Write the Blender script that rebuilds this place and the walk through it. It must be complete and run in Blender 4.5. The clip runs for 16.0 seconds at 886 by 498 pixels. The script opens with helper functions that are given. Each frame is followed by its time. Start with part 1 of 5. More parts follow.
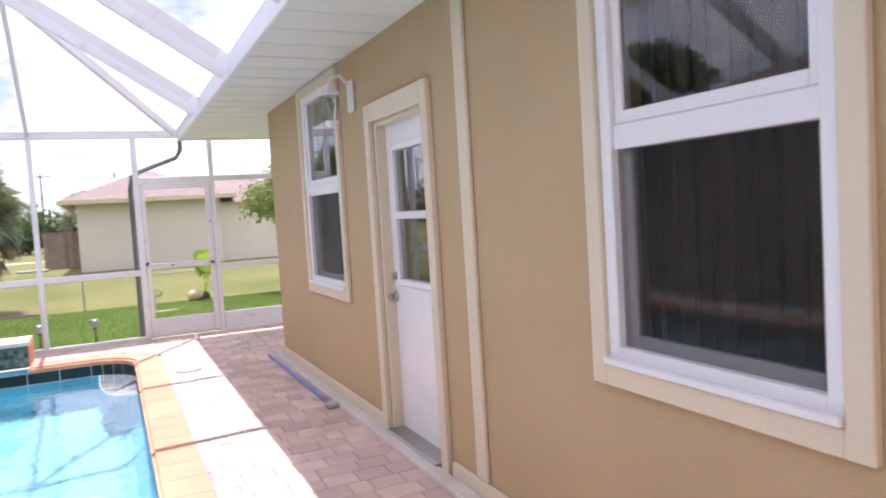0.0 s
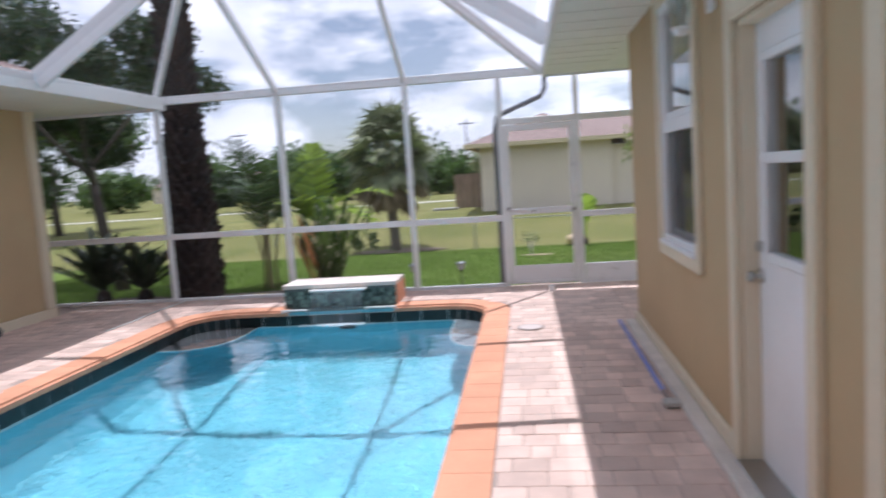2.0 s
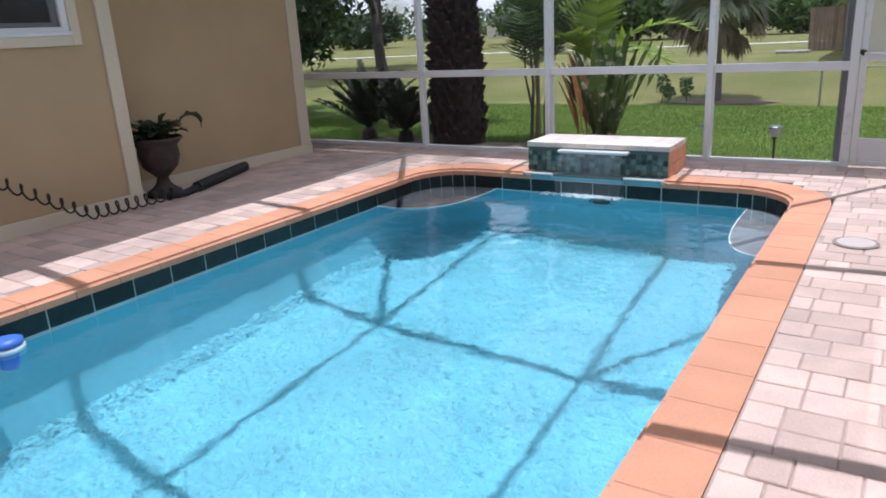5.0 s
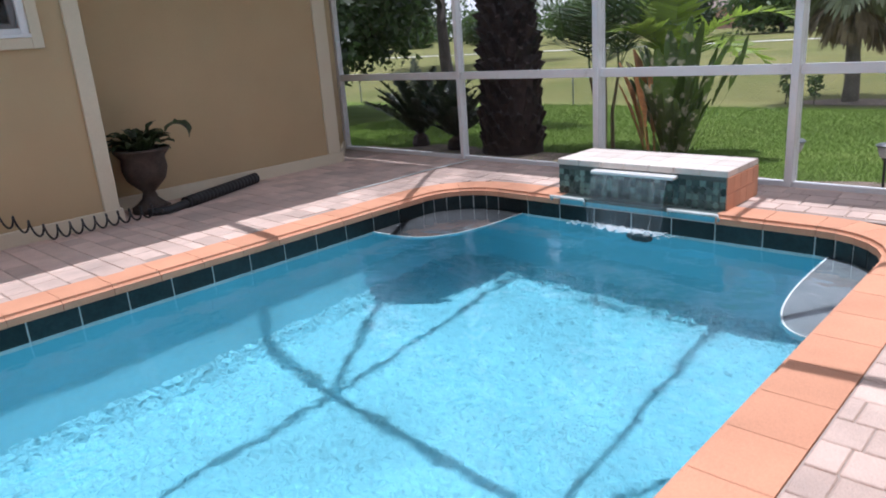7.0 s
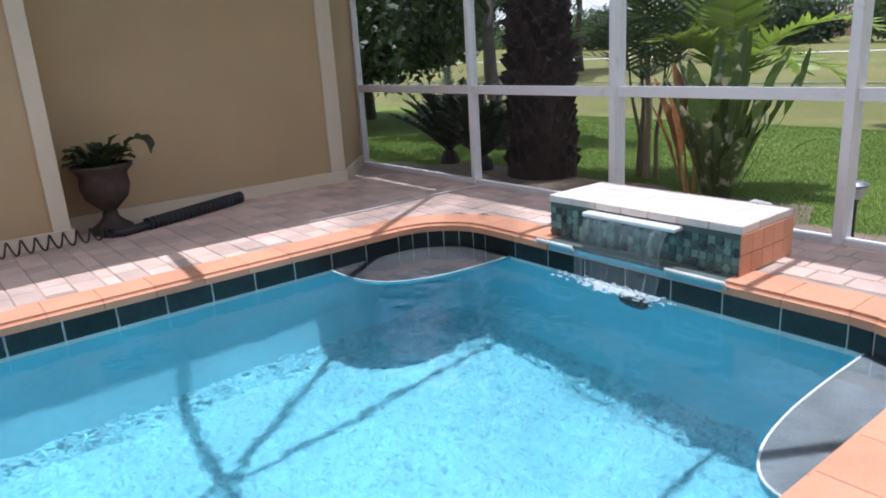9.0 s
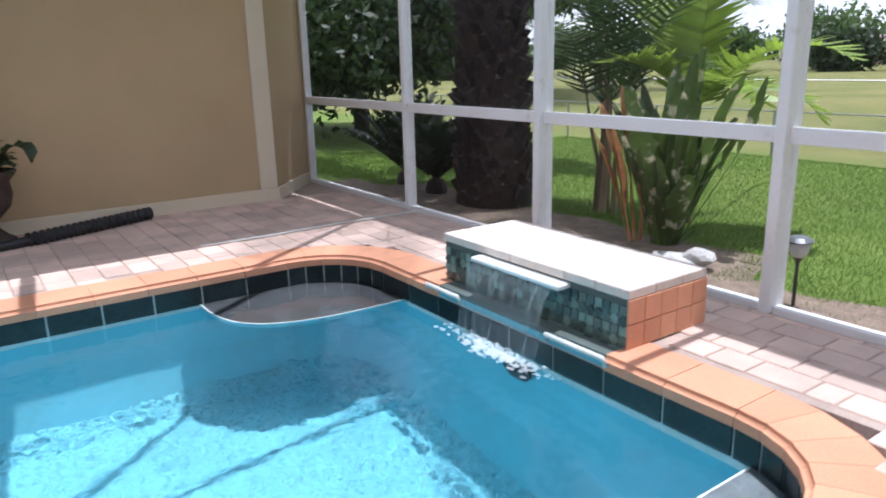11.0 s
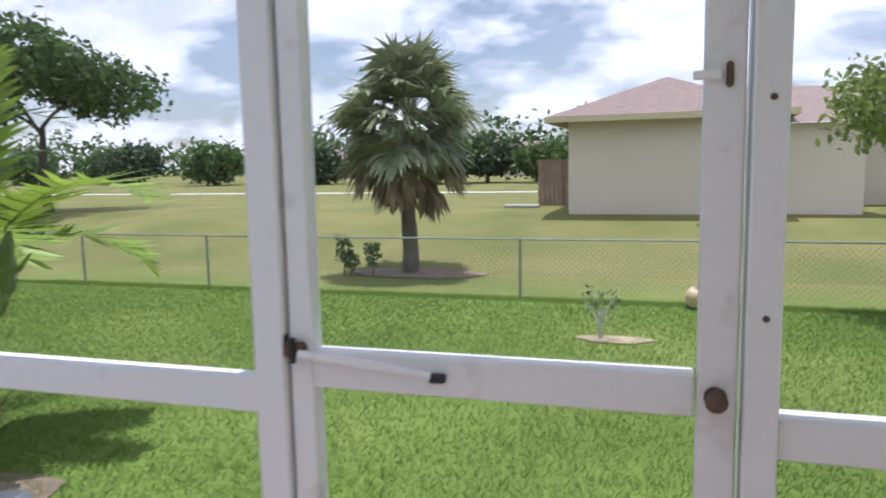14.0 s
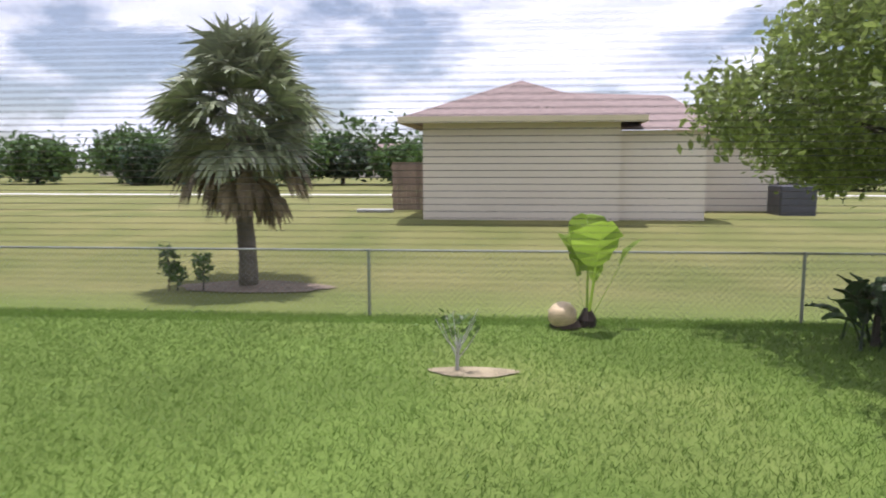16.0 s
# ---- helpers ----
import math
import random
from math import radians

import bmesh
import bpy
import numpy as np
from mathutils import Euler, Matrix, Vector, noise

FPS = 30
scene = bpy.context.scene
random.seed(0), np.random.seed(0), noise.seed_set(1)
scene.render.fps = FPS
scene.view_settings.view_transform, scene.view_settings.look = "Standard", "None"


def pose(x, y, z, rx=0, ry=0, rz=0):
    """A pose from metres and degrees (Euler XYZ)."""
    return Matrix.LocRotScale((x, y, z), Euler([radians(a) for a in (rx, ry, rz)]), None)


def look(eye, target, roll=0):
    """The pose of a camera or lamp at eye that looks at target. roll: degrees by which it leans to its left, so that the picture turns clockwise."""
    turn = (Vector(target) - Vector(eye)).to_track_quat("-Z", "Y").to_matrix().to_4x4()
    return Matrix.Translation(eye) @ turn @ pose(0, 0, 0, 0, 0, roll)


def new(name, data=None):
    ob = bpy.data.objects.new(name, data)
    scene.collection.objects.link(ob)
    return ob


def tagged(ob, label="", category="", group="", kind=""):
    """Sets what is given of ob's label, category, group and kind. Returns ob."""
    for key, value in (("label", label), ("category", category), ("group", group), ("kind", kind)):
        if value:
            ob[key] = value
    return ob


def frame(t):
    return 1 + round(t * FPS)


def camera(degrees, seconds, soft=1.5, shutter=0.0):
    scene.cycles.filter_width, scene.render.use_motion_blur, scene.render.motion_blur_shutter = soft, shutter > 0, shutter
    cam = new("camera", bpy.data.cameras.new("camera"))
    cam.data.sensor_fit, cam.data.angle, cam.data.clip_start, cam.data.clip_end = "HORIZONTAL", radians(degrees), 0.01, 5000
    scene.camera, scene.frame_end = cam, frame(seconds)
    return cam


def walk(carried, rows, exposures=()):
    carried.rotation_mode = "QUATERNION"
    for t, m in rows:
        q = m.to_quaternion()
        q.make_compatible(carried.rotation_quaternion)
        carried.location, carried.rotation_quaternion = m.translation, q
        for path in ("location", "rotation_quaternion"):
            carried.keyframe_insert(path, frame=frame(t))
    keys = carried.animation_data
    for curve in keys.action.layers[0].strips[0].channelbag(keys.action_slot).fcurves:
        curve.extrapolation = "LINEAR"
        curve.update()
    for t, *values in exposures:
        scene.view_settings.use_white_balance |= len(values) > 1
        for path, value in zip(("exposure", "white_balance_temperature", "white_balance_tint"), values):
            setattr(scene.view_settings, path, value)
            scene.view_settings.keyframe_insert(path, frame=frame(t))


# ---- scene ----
cam = camera(64.2, 16.0, soft=1.8, shutter=0.5)
PATH = [
    (0, (0.743, 0.333, 1.596), (1.591, 2.141, 1.476), -3.5),
    (0.5, (0.98, 0.51, 1.599), (1.665, 2.38, 1.42), -4.2),
    (1, (1.13, 0.736, 1.56), (1.628, 2.663, 1.363), -3.8),
    (1.5, (1.351, 1.06, 1.552), (1.538, 3.042, 1.358), -3.9),
    (2, (1.427, 1.423, 1.58), (1.185, 3.397, 1.368), -3.8),
    (2.5, (1.437, 1.706, 1.544), (0.846, 3.599, 1.282), -3.1),
    (3, (1.478, 1.954, 1.481), (0.709, 3.751, 1.06), -3.3),
    (3.5, (1.535, 2.257, 1.47), (0.669, 3.982, 0.948), -3.6),
    (4, (1.534, 2.625, 1.457), (0.592, 4.3, 0.901), -3.4),
    (6.5, (1.712, 4.542, 1.417), (0.457, 5.982, 0.826), -4.0),
    (7, (1.748, 4.959, 1.378), (0.411, 6.329, 0.799), -4.2),
    (7.5, (1.772, 5.261, 1.386), (0.377, 6.575, 0.812), -4.4),
    (8, (1.761, 5.602, 1.399), (0.314, 6.855, 0.823), -4.5),
    (10.5, (1.763, 7.33, 1.292), (0.172, 8.422, 0.765), -2.1),
    (11, (1.795, 7.543, 1.333), (0.208, 8.646, 0.816), -1.4),
    (11.5, (1.796, 7.817, 1.354), (0.241, 8.975, 0.863), -0.2),
    (12, (1.835, 8.188, 1.345), (0.32, 9.424, 0.921), -0.1),
    (12.5, (1.829, 8.512, 1.378), (0.554, 10.011, 1.024), 0.5),
    (13, (1.823, 8.932, 1.434), (0.904, 10.68, 1.122), -1.5),
    (13.5, (1.921, 9.298, 1.427), (1.215, 11.15, 1.158), -3.2),
    (14, (1.936, 9.602, 1.447), (1.367, 11.504, 1.206), -1.1),
    (14.5, (1.9, 9.877, 1.461), (1.46, 11.808, 1.186), -1.4),
    (15, (1.918, 10.195, 1.453), (1.56, 12.146, 1.199), -1.7),
    (15.5, (1.9, 10.45, 1.445), (1.612, 12.414, 1.199), -1.0),
    (16, (1.85, 10.74, 1.44), (1.675, 12.718, 1.201), -0.1),
]
EXPOSURE = [(0.0, 0.66, 6000, 25), (0.5, 0.42, 6000, 25), (1.0, 0.3, 6000, 24), (1.5, 0.08, 5900, 22), (2.0, -0.1, 5750, 18), (2.5, -0.2, 5650, 16), (4.0, -0.2, 5650, 16), (8.0, -0.14, 5700, 17),
            (10.5, 0.15, 5650, 15), (11.5, 0.2, 5700, 15), (13.0, 0.05, 5850, 16), (14.5, -0.02, 5700, 16), (15.0, -0.1, 5750, 17), (16.0, -0.04, 5950, 20)]
walk(cam, [(t, look(eye, target, roll)) for t, eye, target, roll in PATH], EXPOSURE)

# ---- world and sun ----
SUN_EL, SUN_AZ = 80.8, 2.0   # degrees; azimuth from +y towards +x
world = bpy.data.worlds.new("sky")
scene.world = world
world.use_nodes = True
wn, wl = world.node_tree.nodes, world.node_tree.links
wn.clear()
w_out = wn.new("ShaderNodeOutputWorld")
w_bg = wn.new("ShaderNodeBackground")
w_bg.inputs["Strength"].default_value = 0.105
w_sky = wn.new("ShaderNodeTexSky")
w_sky.sky_type = "NISHITA"
w_sky.sun_disc = False
w_sky.sun_elevation, w_sky.sun_rotation = radians(SUN_EL), radians(SUN_AZ)
w_co = wn.new("ShaderNodeTexCoord")
w_map = wn.new("ShaderNodeMapping")
w_map.inputs["Scale"].default_value = (1.0, 1.0, 2.6)
w_noise = wn.new("ShaderNodeTexNoise")
w_noise.inputs["Scale"].default_value = 4.4
w_noise.inputs["Detail"].default_value = 7
w_noise.inputs["Roughness"].default_value = 0.55
w_ramp = wn.new("ShaderNodeValToRGB")
w_ramp.color_ramp.elements[0].color = (0.2, 0.2, 0.2, 1)
w_ramp.color_ramp.elements[0].position, w_ramp.color_ramp.elements[1].position = 0.41, 0.53
w_n2 = wn.new("ShaderNodeTexNoise")
w_n2.inputs["Scale"].default_value = 6.0
w_n2.inputs["Detail"].default_value = 4
w_cr = wn.new("ShaderNodeValToRGB")
w_cr.color_ramp.elements[0].position, w_cr.color_ramp.elements[1].position = 0.35, 0.6
w_cr.color_ramp.elements[0].color, w_cr.color_ramp.elements[1].color = (9.2, 9.6, 10.5, 1), (13.6, 13.6, 13.8, 1)
w_mix = wn.new("ShaderNodeMix")
w_mix.data_type = "RGBA"
wl.new(w_co.outputs["Generated"], w_map.inputs["Vector"])
wl.new(w_map.outputs[0], w_noise.inputs["Vector"])
wl.new(w_map.outputs[0], w_n2.inputs["Vector"])
wl.new(w_noise.outputs["Fac"], w_ramp.inputs["Fac"])
wl.new(w_n2.outputs["Fac"], w_cr.inputs["Fac"])
wl.new(w_ramp.outputs["Color"], w_mix.inputs["Factor"])
wl.new(w_sky.outputs["Color"], w_mix.inputs["A"])
wl.new(w_cr.outputs["Color"], w_mix.inputs["B"])
wl.new(w_mix.outputs["Result"], w_bg.inputs["Color"])
wl.new(w_bg.outputs[0], w_out.inputs[0])
sun = new("sun", bpy.data.lights.new("sun", "SUN"))
sun.data.energy, sun.data.angle, sun.data.color = 5.0, radians(0.53), (1.0, 0.96, 0.9)
s_el, s_az = radians(SUN_EL), radians(SUN_AZ)
to_sun = Vector((math.cos(s_el) * math.sin(s_az), math.cos(s_el) * math.cos(s_az), math.sin(s_el)))
sun.matrix_world = look(to_sun * 40, (0, 0, 0))

# ---- materials ----


def mat(name, colour, rough=0.6, metal=0.0, bump_depth=0.01, vary=0.15, scale=3.0, grain=60.0, bump=0.0, bump_scale=80.0, spec=0.5, piece=0.0, trans=0.0, stain=None, island=0.0):
    """A surface whose colour drifts at two scales, with fine relief; piece: how far single pieces differ."""
    m = bpy.data.materials.new(name)
    m.use_nodes = True
    n, l = m.node_tree.nodes, m.node_tree.links
    b = n["Principled BSDF"]
    b.inputs["Roughness"].default_value, b.inputs["Metallic"].default_value = rough, metal
    b.inputs["Specular IOR Level"].default_value = spec
    co = n.new("ShaderNodeNewGeometry").outputs["Position"]
    big, fine = n.new("ShaderNodeTexNoise"), n.new("ShaderNodeTexNoise")
    for node, sc, det in ((big, scale, 4), (fine, grain, 2)):
        node.inputs["Scale"].default_value, node.inputs["Detail"].default_value = sc, det
        l.new(co, node.inputs["Vector"])
    add = n.new("ShaderNodeMath")
    add.operation = "MULTIPLY_ADD"
    l.new(big.outputs["Fac"], add.inputs[0])
    add.inputs[1].default_value = 0.6
    mul = n.new("ShaderNodeMath")
    mul.operation = "MULTIPLY"
    l.new(fine.outputs["Fac"], mul.inputs[0])
    mul.inputs[1].default_value = 0.4
    l.new(mul.outputs[0], add.inputs[2])
    rng = n.new("ShaderNodeMapRange")
    rng.inputs["From Min"].default_value, rng.inputs["From Max"].default_value = 0.3, 0.7
    rng.inputs["To Min"].default_value, rng.inputs["To Max"].default_value = 1 - vary, 1 + vary
    l.new(add.outputs[0], rng.inputs["Value"])
    val = rng.outputs["Result"]
    for amount, source in ((piece, "ShaderNodeObjectInfo"), (island, "ShaderNodeNewGeometry")):
        if amount:
            src = n.new(source)
            r2 = n.new("ShaderNodeMapRange")
            r2.inputs["To Min"].default_value, r2.inputs["To Max"].default_value = 1 - amount, 1 + amount
            l.new(src.outputs["Random" if amount is piece and source == "ShaderNodeObjectInfo" else "Random Per Island"], r2.inputs["Value"])
            m2 = n.new("ShaderNodeMath")
            m2.operation = "MULTIPLY"
            l.new(val, m2.inputs[0])
            l.new(r2.outputs["Result"], m2.inputs[1])
            val = m2.outputs[0]
    mixc = n.new("ShaderNodeVectorMath")
    mixc.operation = "SCALE"
    mixc.inputs[0].default_value = colour
    l.new(val, mixc.inputs["Scale"])
    out = mixc.outputs[0]
    if stain:
        sn = n.new("ShaderNodeTexNoise")
        sn.inputs["Scale"].default_value, sn.inputs["Detail"].default_value = stain[1], 5
        l.new(co, sn.inputs["Vector"])
        sr = n.new("ShaderNodeMapRange")
        sr.inputs["From Min"].default_value, sr.inputs["From Max"].default_value = stain[2], stain[3]
        l.new(sn.outputs["Fac"], sr.inputs["Value"])
        mx = n.new("ShaderNodeMix")
        mx.data_type = "RGBA"
        l.new(sr.outputs["Result"], mx.inputs["Factor"])
        l.new(out, mx.inputs["A"])
        mx.inputs["B"].default_value = (*stain[0], 1)
        out = mx.outputs["Result"]
    l.new(out, b.inputs["Base Color"])
    if bump:
        bn = n.new("ShaderNodeTexNoise")
        bn.inputs["Scale"].default_value, bn.inputs["Detail"].default_value = bump_scale, 3
        l.new(co, bn.inputs["Vector"])
        bp = n.new("ShaderNodeBump")
        bp.inputs["Strength"].default_value, bp.inputs["Distance"].default_value = bump, bump_depth
        l.new(bn.outputs["Fac"], bp.inputs["Height"])
        l.new(bp.outputs[0], b.inputs["Normal"])
    if trans:
        tr = n.new("ShaderNodeBsdfTranslucent")
        l.new(out, tr.inputs["Color"])
        ms = n.new("ShaderNodeMixShader")
        ms.inputs[0].default_value = trans
        o = n["Material Output"]
        l.new(b.outputs[0], ms.inputs[1])
        l.new(tr.outputs[0], ms.inputs[2])
        l.new(ms.outputs[0], o.inputs["Surface"])
    return m


def screen_mat(name, cover, colour):
    m = bpy.data.materials.new(name)
    m.use_nodes = True
    n, l = m.node_tree.nodes, m.node_tree.links
    b = n["Principled BSDF"]
    b.inputs["Base Color"].default_value, b.inputs["Roughness"].default_value = (*colour, 1), 0.6
    t, ms = n.new("ShaderNodeBsdfTransparent"), n.new("ShaderNodeMixShader")
    ms.inputs[0].default_value = cover
    l.new(t.outputs[0], ms.inputs[1])
    l.new(b.outputs[0], ms.inputs[2])
    l.new(ms.outputs[0], n["Material Output"].inputs["Surface"])
    return m


def water_mat(name, tint, bump, scale):
    m = bpy.data.materials.new(name)
    m.use_nodes = True
    n, l = m.node_tree.nodes, m.node_tree.links
    b = n["Principled BSDF"]
    b.inputs["Base Color"].default_value = (*tint, 1)
    b.inputs["Roughness"].default_value, b.inputs["IOR"].default_value = 0.0, 1.33
    b.inputs["Transmission Weight"].default_value = 1.0
    co = n.new("ShaderNodeNewGeometry").outputs["Position"]
    nz, nz2 = n.new("ShaderNodeTexNoise"), n.new("ShaderNodeTexNoise")
    nz.inputs["Scale"].default_value, nz.inputs["Detail"].default_value = scale, 2
    nz2.inputs["Scale"].default_value = scale * 0.25
    ad = n.new("ShaderNodeMath")
    l.new(co, nz.inputs["Vector"])
    l.new(co, nz2.inputs["Vector"])
    l.new(nz.outputs["Fac"], ad.inputs[0])
    l.new(nz2.outputs["Fac"], ad.inputs[1])
    bp = n.new("ShaderNodeBump")
    bp.inputs["Strength"].default_value, bp.inputs["Distance"].default_value = bump, 0.02
    l.new(ad.outputs[0], bp.inputs["Height"])
    l.new(bp.outputs[0], b.inputs["Normal"])
    return m


def glass_mat(name, tint):
    m = bpy.data.materials.new(name)
    m.use_nodes = True
    b = m.node_tree.nodes["Principled BSDF"]
    b.inputs["Base Color"].default_value = (*tint, 1)
    b.inputs["Roughness"].default_value, b.inputs["Transmission Weight"].default_value = 0.01, 1.0
    b.inputs["IOR"].default_value = 1.45
    return m


STUCCO = mat("stucco", (0.50, 0.37, 0.215), 0.85, vary=0.08, scale=1.2, grain=140, bump=0.35, bump_scale=160, spec=0.25)
TRIM = mat("cream_trim", (0.68, 0.59, 0.44), 0.7, vary=0.06, scale=1.5, bump=0.15, bump_scale=120, spec=0.3)
WHITE = mat("white_aluminium", (0.78, 0.77, 0.77), 0.45, vary=0.05, scale=2.0, stain=((0.5, 0.47, 0.42), 9, 0.62, 0.85))
VINYL = mat("white_vinyl", (0.8, 0.78, 0.78), 0.4, vary=0.03)
DOORW = mat("white_door_paint", (0.78, 0.77, 0.77), 0.35, vary=0.04, scale=4)
SOFFIT = mat("soffit_paint", (0.74, 0.73, 0.66), 0.6, vary=0.05)
GREYM = mat("grey_downspout", (0.19, 0.19, 0.21), 0.4, metal=0.5, vary=0.1)
PAVER = mat("paver_concrete", (0.66, 0.50, 0.425), 0.9, vary=0.14, scale=5, grain=90, bump=0.5, bump_scale=110, piece=0.16, spec=0.2, stain=((0.42, 0.33, 0.29), 1.3, 0.52, 0.85))
PAVERJ = mat("paver_concrete_joined", (0.66, 0.50, 0.425), 0.9, vary=0.14, scale=5, grain=90, bump=0.5, bump_scale=110, island=0.16, spec=0.2, stain=((0.42, 0.33, 0.29), 1.3, 0.52, 0.85))
JOINT = mat("joint_sand", (0.44, 0.35, 0.30), 0.95, vary=0.3, grain=150)
COPING = mat("orange_coping", (0.68, 0.335, 0.205), 0.75, vary=0.12, scale=3, grain=80, bump=0.25, bump_scale=130, piece=0.07, spec=0.25)
TILE = mat("dark_pool_tile", (0.012, 0.022, 0.024), 0.3, spec=0.3, vary=0.5, scale=9, grain=40, piece=0.35)
GROUT = mat("pale_grout", (0.6, 0.62, 0.6), 0.8, vary=0.15, grain=50)
# plaster mottle and bumps, strengthened to imitate rippled light on the floor
PLASTER = mat("pool_plaster", (0.165, 0.49, 0.59), 0.8, vary=0.2, scale=1.6, grain=20, bump=1.0, bump_scale=19, bump_depth=0.075)
PLASTERW = mat("smooth_pool_plaster", (0.165, 0.49, 0.59), 0.8, vary=0.1, scale=1.6, grain=20, bump=0.15, bump_scale=19, bump_depth=0.02)
# two tones for the twin ledge tops: left near-black, right paler
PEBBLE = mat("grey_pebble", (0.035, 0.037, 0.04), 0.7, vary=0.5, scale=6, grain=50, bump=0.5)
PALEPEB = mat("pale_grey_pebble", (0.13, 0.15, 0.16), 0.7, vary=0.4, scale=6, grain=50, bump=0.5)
WATER = water_mat("pool_water", (0.88, 0.97, 1.0), 0.3, 6.5)

MOSAIC = mat("green_mosaic_tile", (0.13, 0.19, 0.165), 0.25, vary=0.3, scale=14, piece=0.75)
MORTAR = mat("dark_mortar", (0.10, 0.13, 0.12), 0.85, vary=0.25)
SCREEN = screen_mat("insect_screen", 0.03, (0.16, 0.16, 0.16))
SCREENR = screen_mat("roof_screen", 0.17, (0.16, 0.16, 0.16))
FALL = screen_mat("falling_water", 0.08, (0.8, 0.88, 0.92))
FOAM = screen_mat("white_foam", 0.3, (0.85, 0.92, 0.95))
GLASS = glass_mat("window_glass", (0.92, 0.96, 0.95))
BLIND = mat("brown_blind", (0.075, 0.055, 0.042), 0.8, vary=0.2, island=0.3)
# dimness of unlit rooms, put into a dark base colour
DARKIN = mat("dim_room_colour", (0.12, 0.1, 0.09), 0.9, vary=0.1)
SHINGLE = mat("roof_shingle", (0.25, 0.185, 0.165), 0.9, vary=0.25, scale=5, grain=70, bump=0.5, bump_scale=60)
WIRE = mat("screen_wire", (0.08, 0.08, 0.085), 0.6, vary=0.1)
INSECT = screen_mat("window_screen", 0.5, (0.01, 0.01, 0.011))
BLACK = mat("black_plastic", (0.02, 0.02, 0.022), 0.45, vary=0.3)
RUSTY = mat("rusty_brown_metal", (0.1, 0.06, 0.045), 0.7, vary=0.5, scale=30)
BLUE = mat("blue_plastic", (0.07, 0.19, 0.62), 0.4, vary=0.1)
BLUEP = mat("blue_pole_paint", (0.13, 0.18, 0.52), 0.4, metal=0.3, vary=0.2)
CHROME = mat("brushed_metal", (0.4, 0.38, 0.35), 0.3, metal=0.9, vary=0.1)
GRASS = mat("lawn_soil", (0.128, 0.185, 0.04), 0.95, vary=0.3, scale=0.55, grain=30, bump=0.8, bump_scale=50, spec=0.1, stain=((0.21, 0.25, 0.07), 0.35, 0.5, 0.75))
gn, gl = GRASS.node_tree.nodes, GRASS.node_tree.links   # drier grass beyond the fence
g_b = gn["Principled BSDF"]
g_from = g_b.inputs["Base Color"].links[0].from_socket
g_pos, g_sep, g_rng, g_mix = gn.new("ShaderNodeNewGeometry"), gn.new("ShaderNodeSeparateXYZ"), gn.new("ShaderNodeMapRange"), gn.new("ShaderNodeMix")
g_mix.data_type = "RGBA"
g_rng.inputs["From Min"].default_value, g_rng.inputs["From Max"].default_value = 19.0, 22.5
g_dry, g_dr = gn.new("ShaderNodeTexNoise"), gn.new("ShaderNodeValToRGB")
g_dry.inputs["Scale"].default_value, g_dry.inputs["Detail"].default_value = 0.4, 6
g_dr.color_ramp.elements[0].color, g_dr.color_ramp.elements[1].color = (0.135, 0.15, 0.047, 1), (0.205, 0.195, 0.075, 1)
g_dr.color_ramp.elements[0].position, g_dr.color_ramp.elements[1].position = 0.35, 0.65
gl.new(g_pos.outputs["Position"], g_dry.inputs["Vector"])
gl.new(g_dry.outputs["Fac"], g_dr.inputs["Fac"])
gl.new(g_pos.outputs["Position"], g_sep.inputs[0])
gl.new(g_sep.outputs["Y"], g_rng.inputs["Value"])
gl.new(g_rng.outputs["Result"], g_mix.inputs["Factor"])
gl.new(g_from, g_mix.inputs["A"])
gl.new(g_dr.outputs["Color"], g_mix.inputs["B"])
gl.new(g_mix.outputs["Result"], g_b.inputs["Base Color"])
BLADE = mat("grass_blade", (0.135, 0.215, 0.04), 0.7, vary=0.25, scale=0.5, island=0.15, trans=0.5, spec=0.2)
# bed soil colour, also used for the palm's painted shadow
MULCH_SHADOW = mat("mulch_and_shadow", (0.2, 0.15, 0.11), 0.95, vary=0.5, scale=8, grain=60, bump=0.9, bump_scale=60)
DRYSOIL = mat("dry_straw_soil", (0.33, 0.27, 0.17), 0.95, vary=0.4, scale=5, grain=60, bump=0.8, bump_scale=60)
ROAD = mat("pale_path", (0.62, 0.6, 0.54), 0.9, vary=0.1, scale=0.3)
LEAFD = mat("dark_leaf", (0.035, 0.062, 0.02), 0.5, vary=0.4, scale=0.9, island=0.4, trans=0.3)
LEAFM = mat("mid_leaf", (0.085, 0.145, 0.038), 0.5, vary=0.35, scale=0.7, island=0.4, trans=0.35)
LEAFL = mat("light_leaf", (0.25, 0.31, 0.085), 0.5, vary=0.3, scale=0.9, island=0.35, trans=0.4)
LEAFB = mat("bright_leaf", (0.27, 0.38, 0.05), 0.45, vary=0.25, scale=1.0, island=0.3, trans=0.45)
LEAFA = mat("areca_leaf", (0.075, 0.125, 0.04), 0.45, vary=0.35, scale=0.7, island=0.4, trans=0.3)
LEAFP = mat("sabal_frond", (0.24, 0.27, 0.15), 0.5, vary=0.3, scale=0.8, island=0.4, trans=0.25)
LEAFT = mat("thatch_dead_frond", (0.2, 0.15, 0.09), 0.8, vary=0.3, island=0.4)
LEAFC = mat("cycad_frond", (0.022, 0.036, 0.016), 0.4, vary=0.3, island=0.3, trans=0.15)
LEAFY = mat("bird_leaf", (0.07, 0.118, 0.022), 0.4, vary=0.35, scale=6, island=0.35, trans=0.35, stain=((0.5, 0.47, 0.32), 9, 0.56, 0.64))
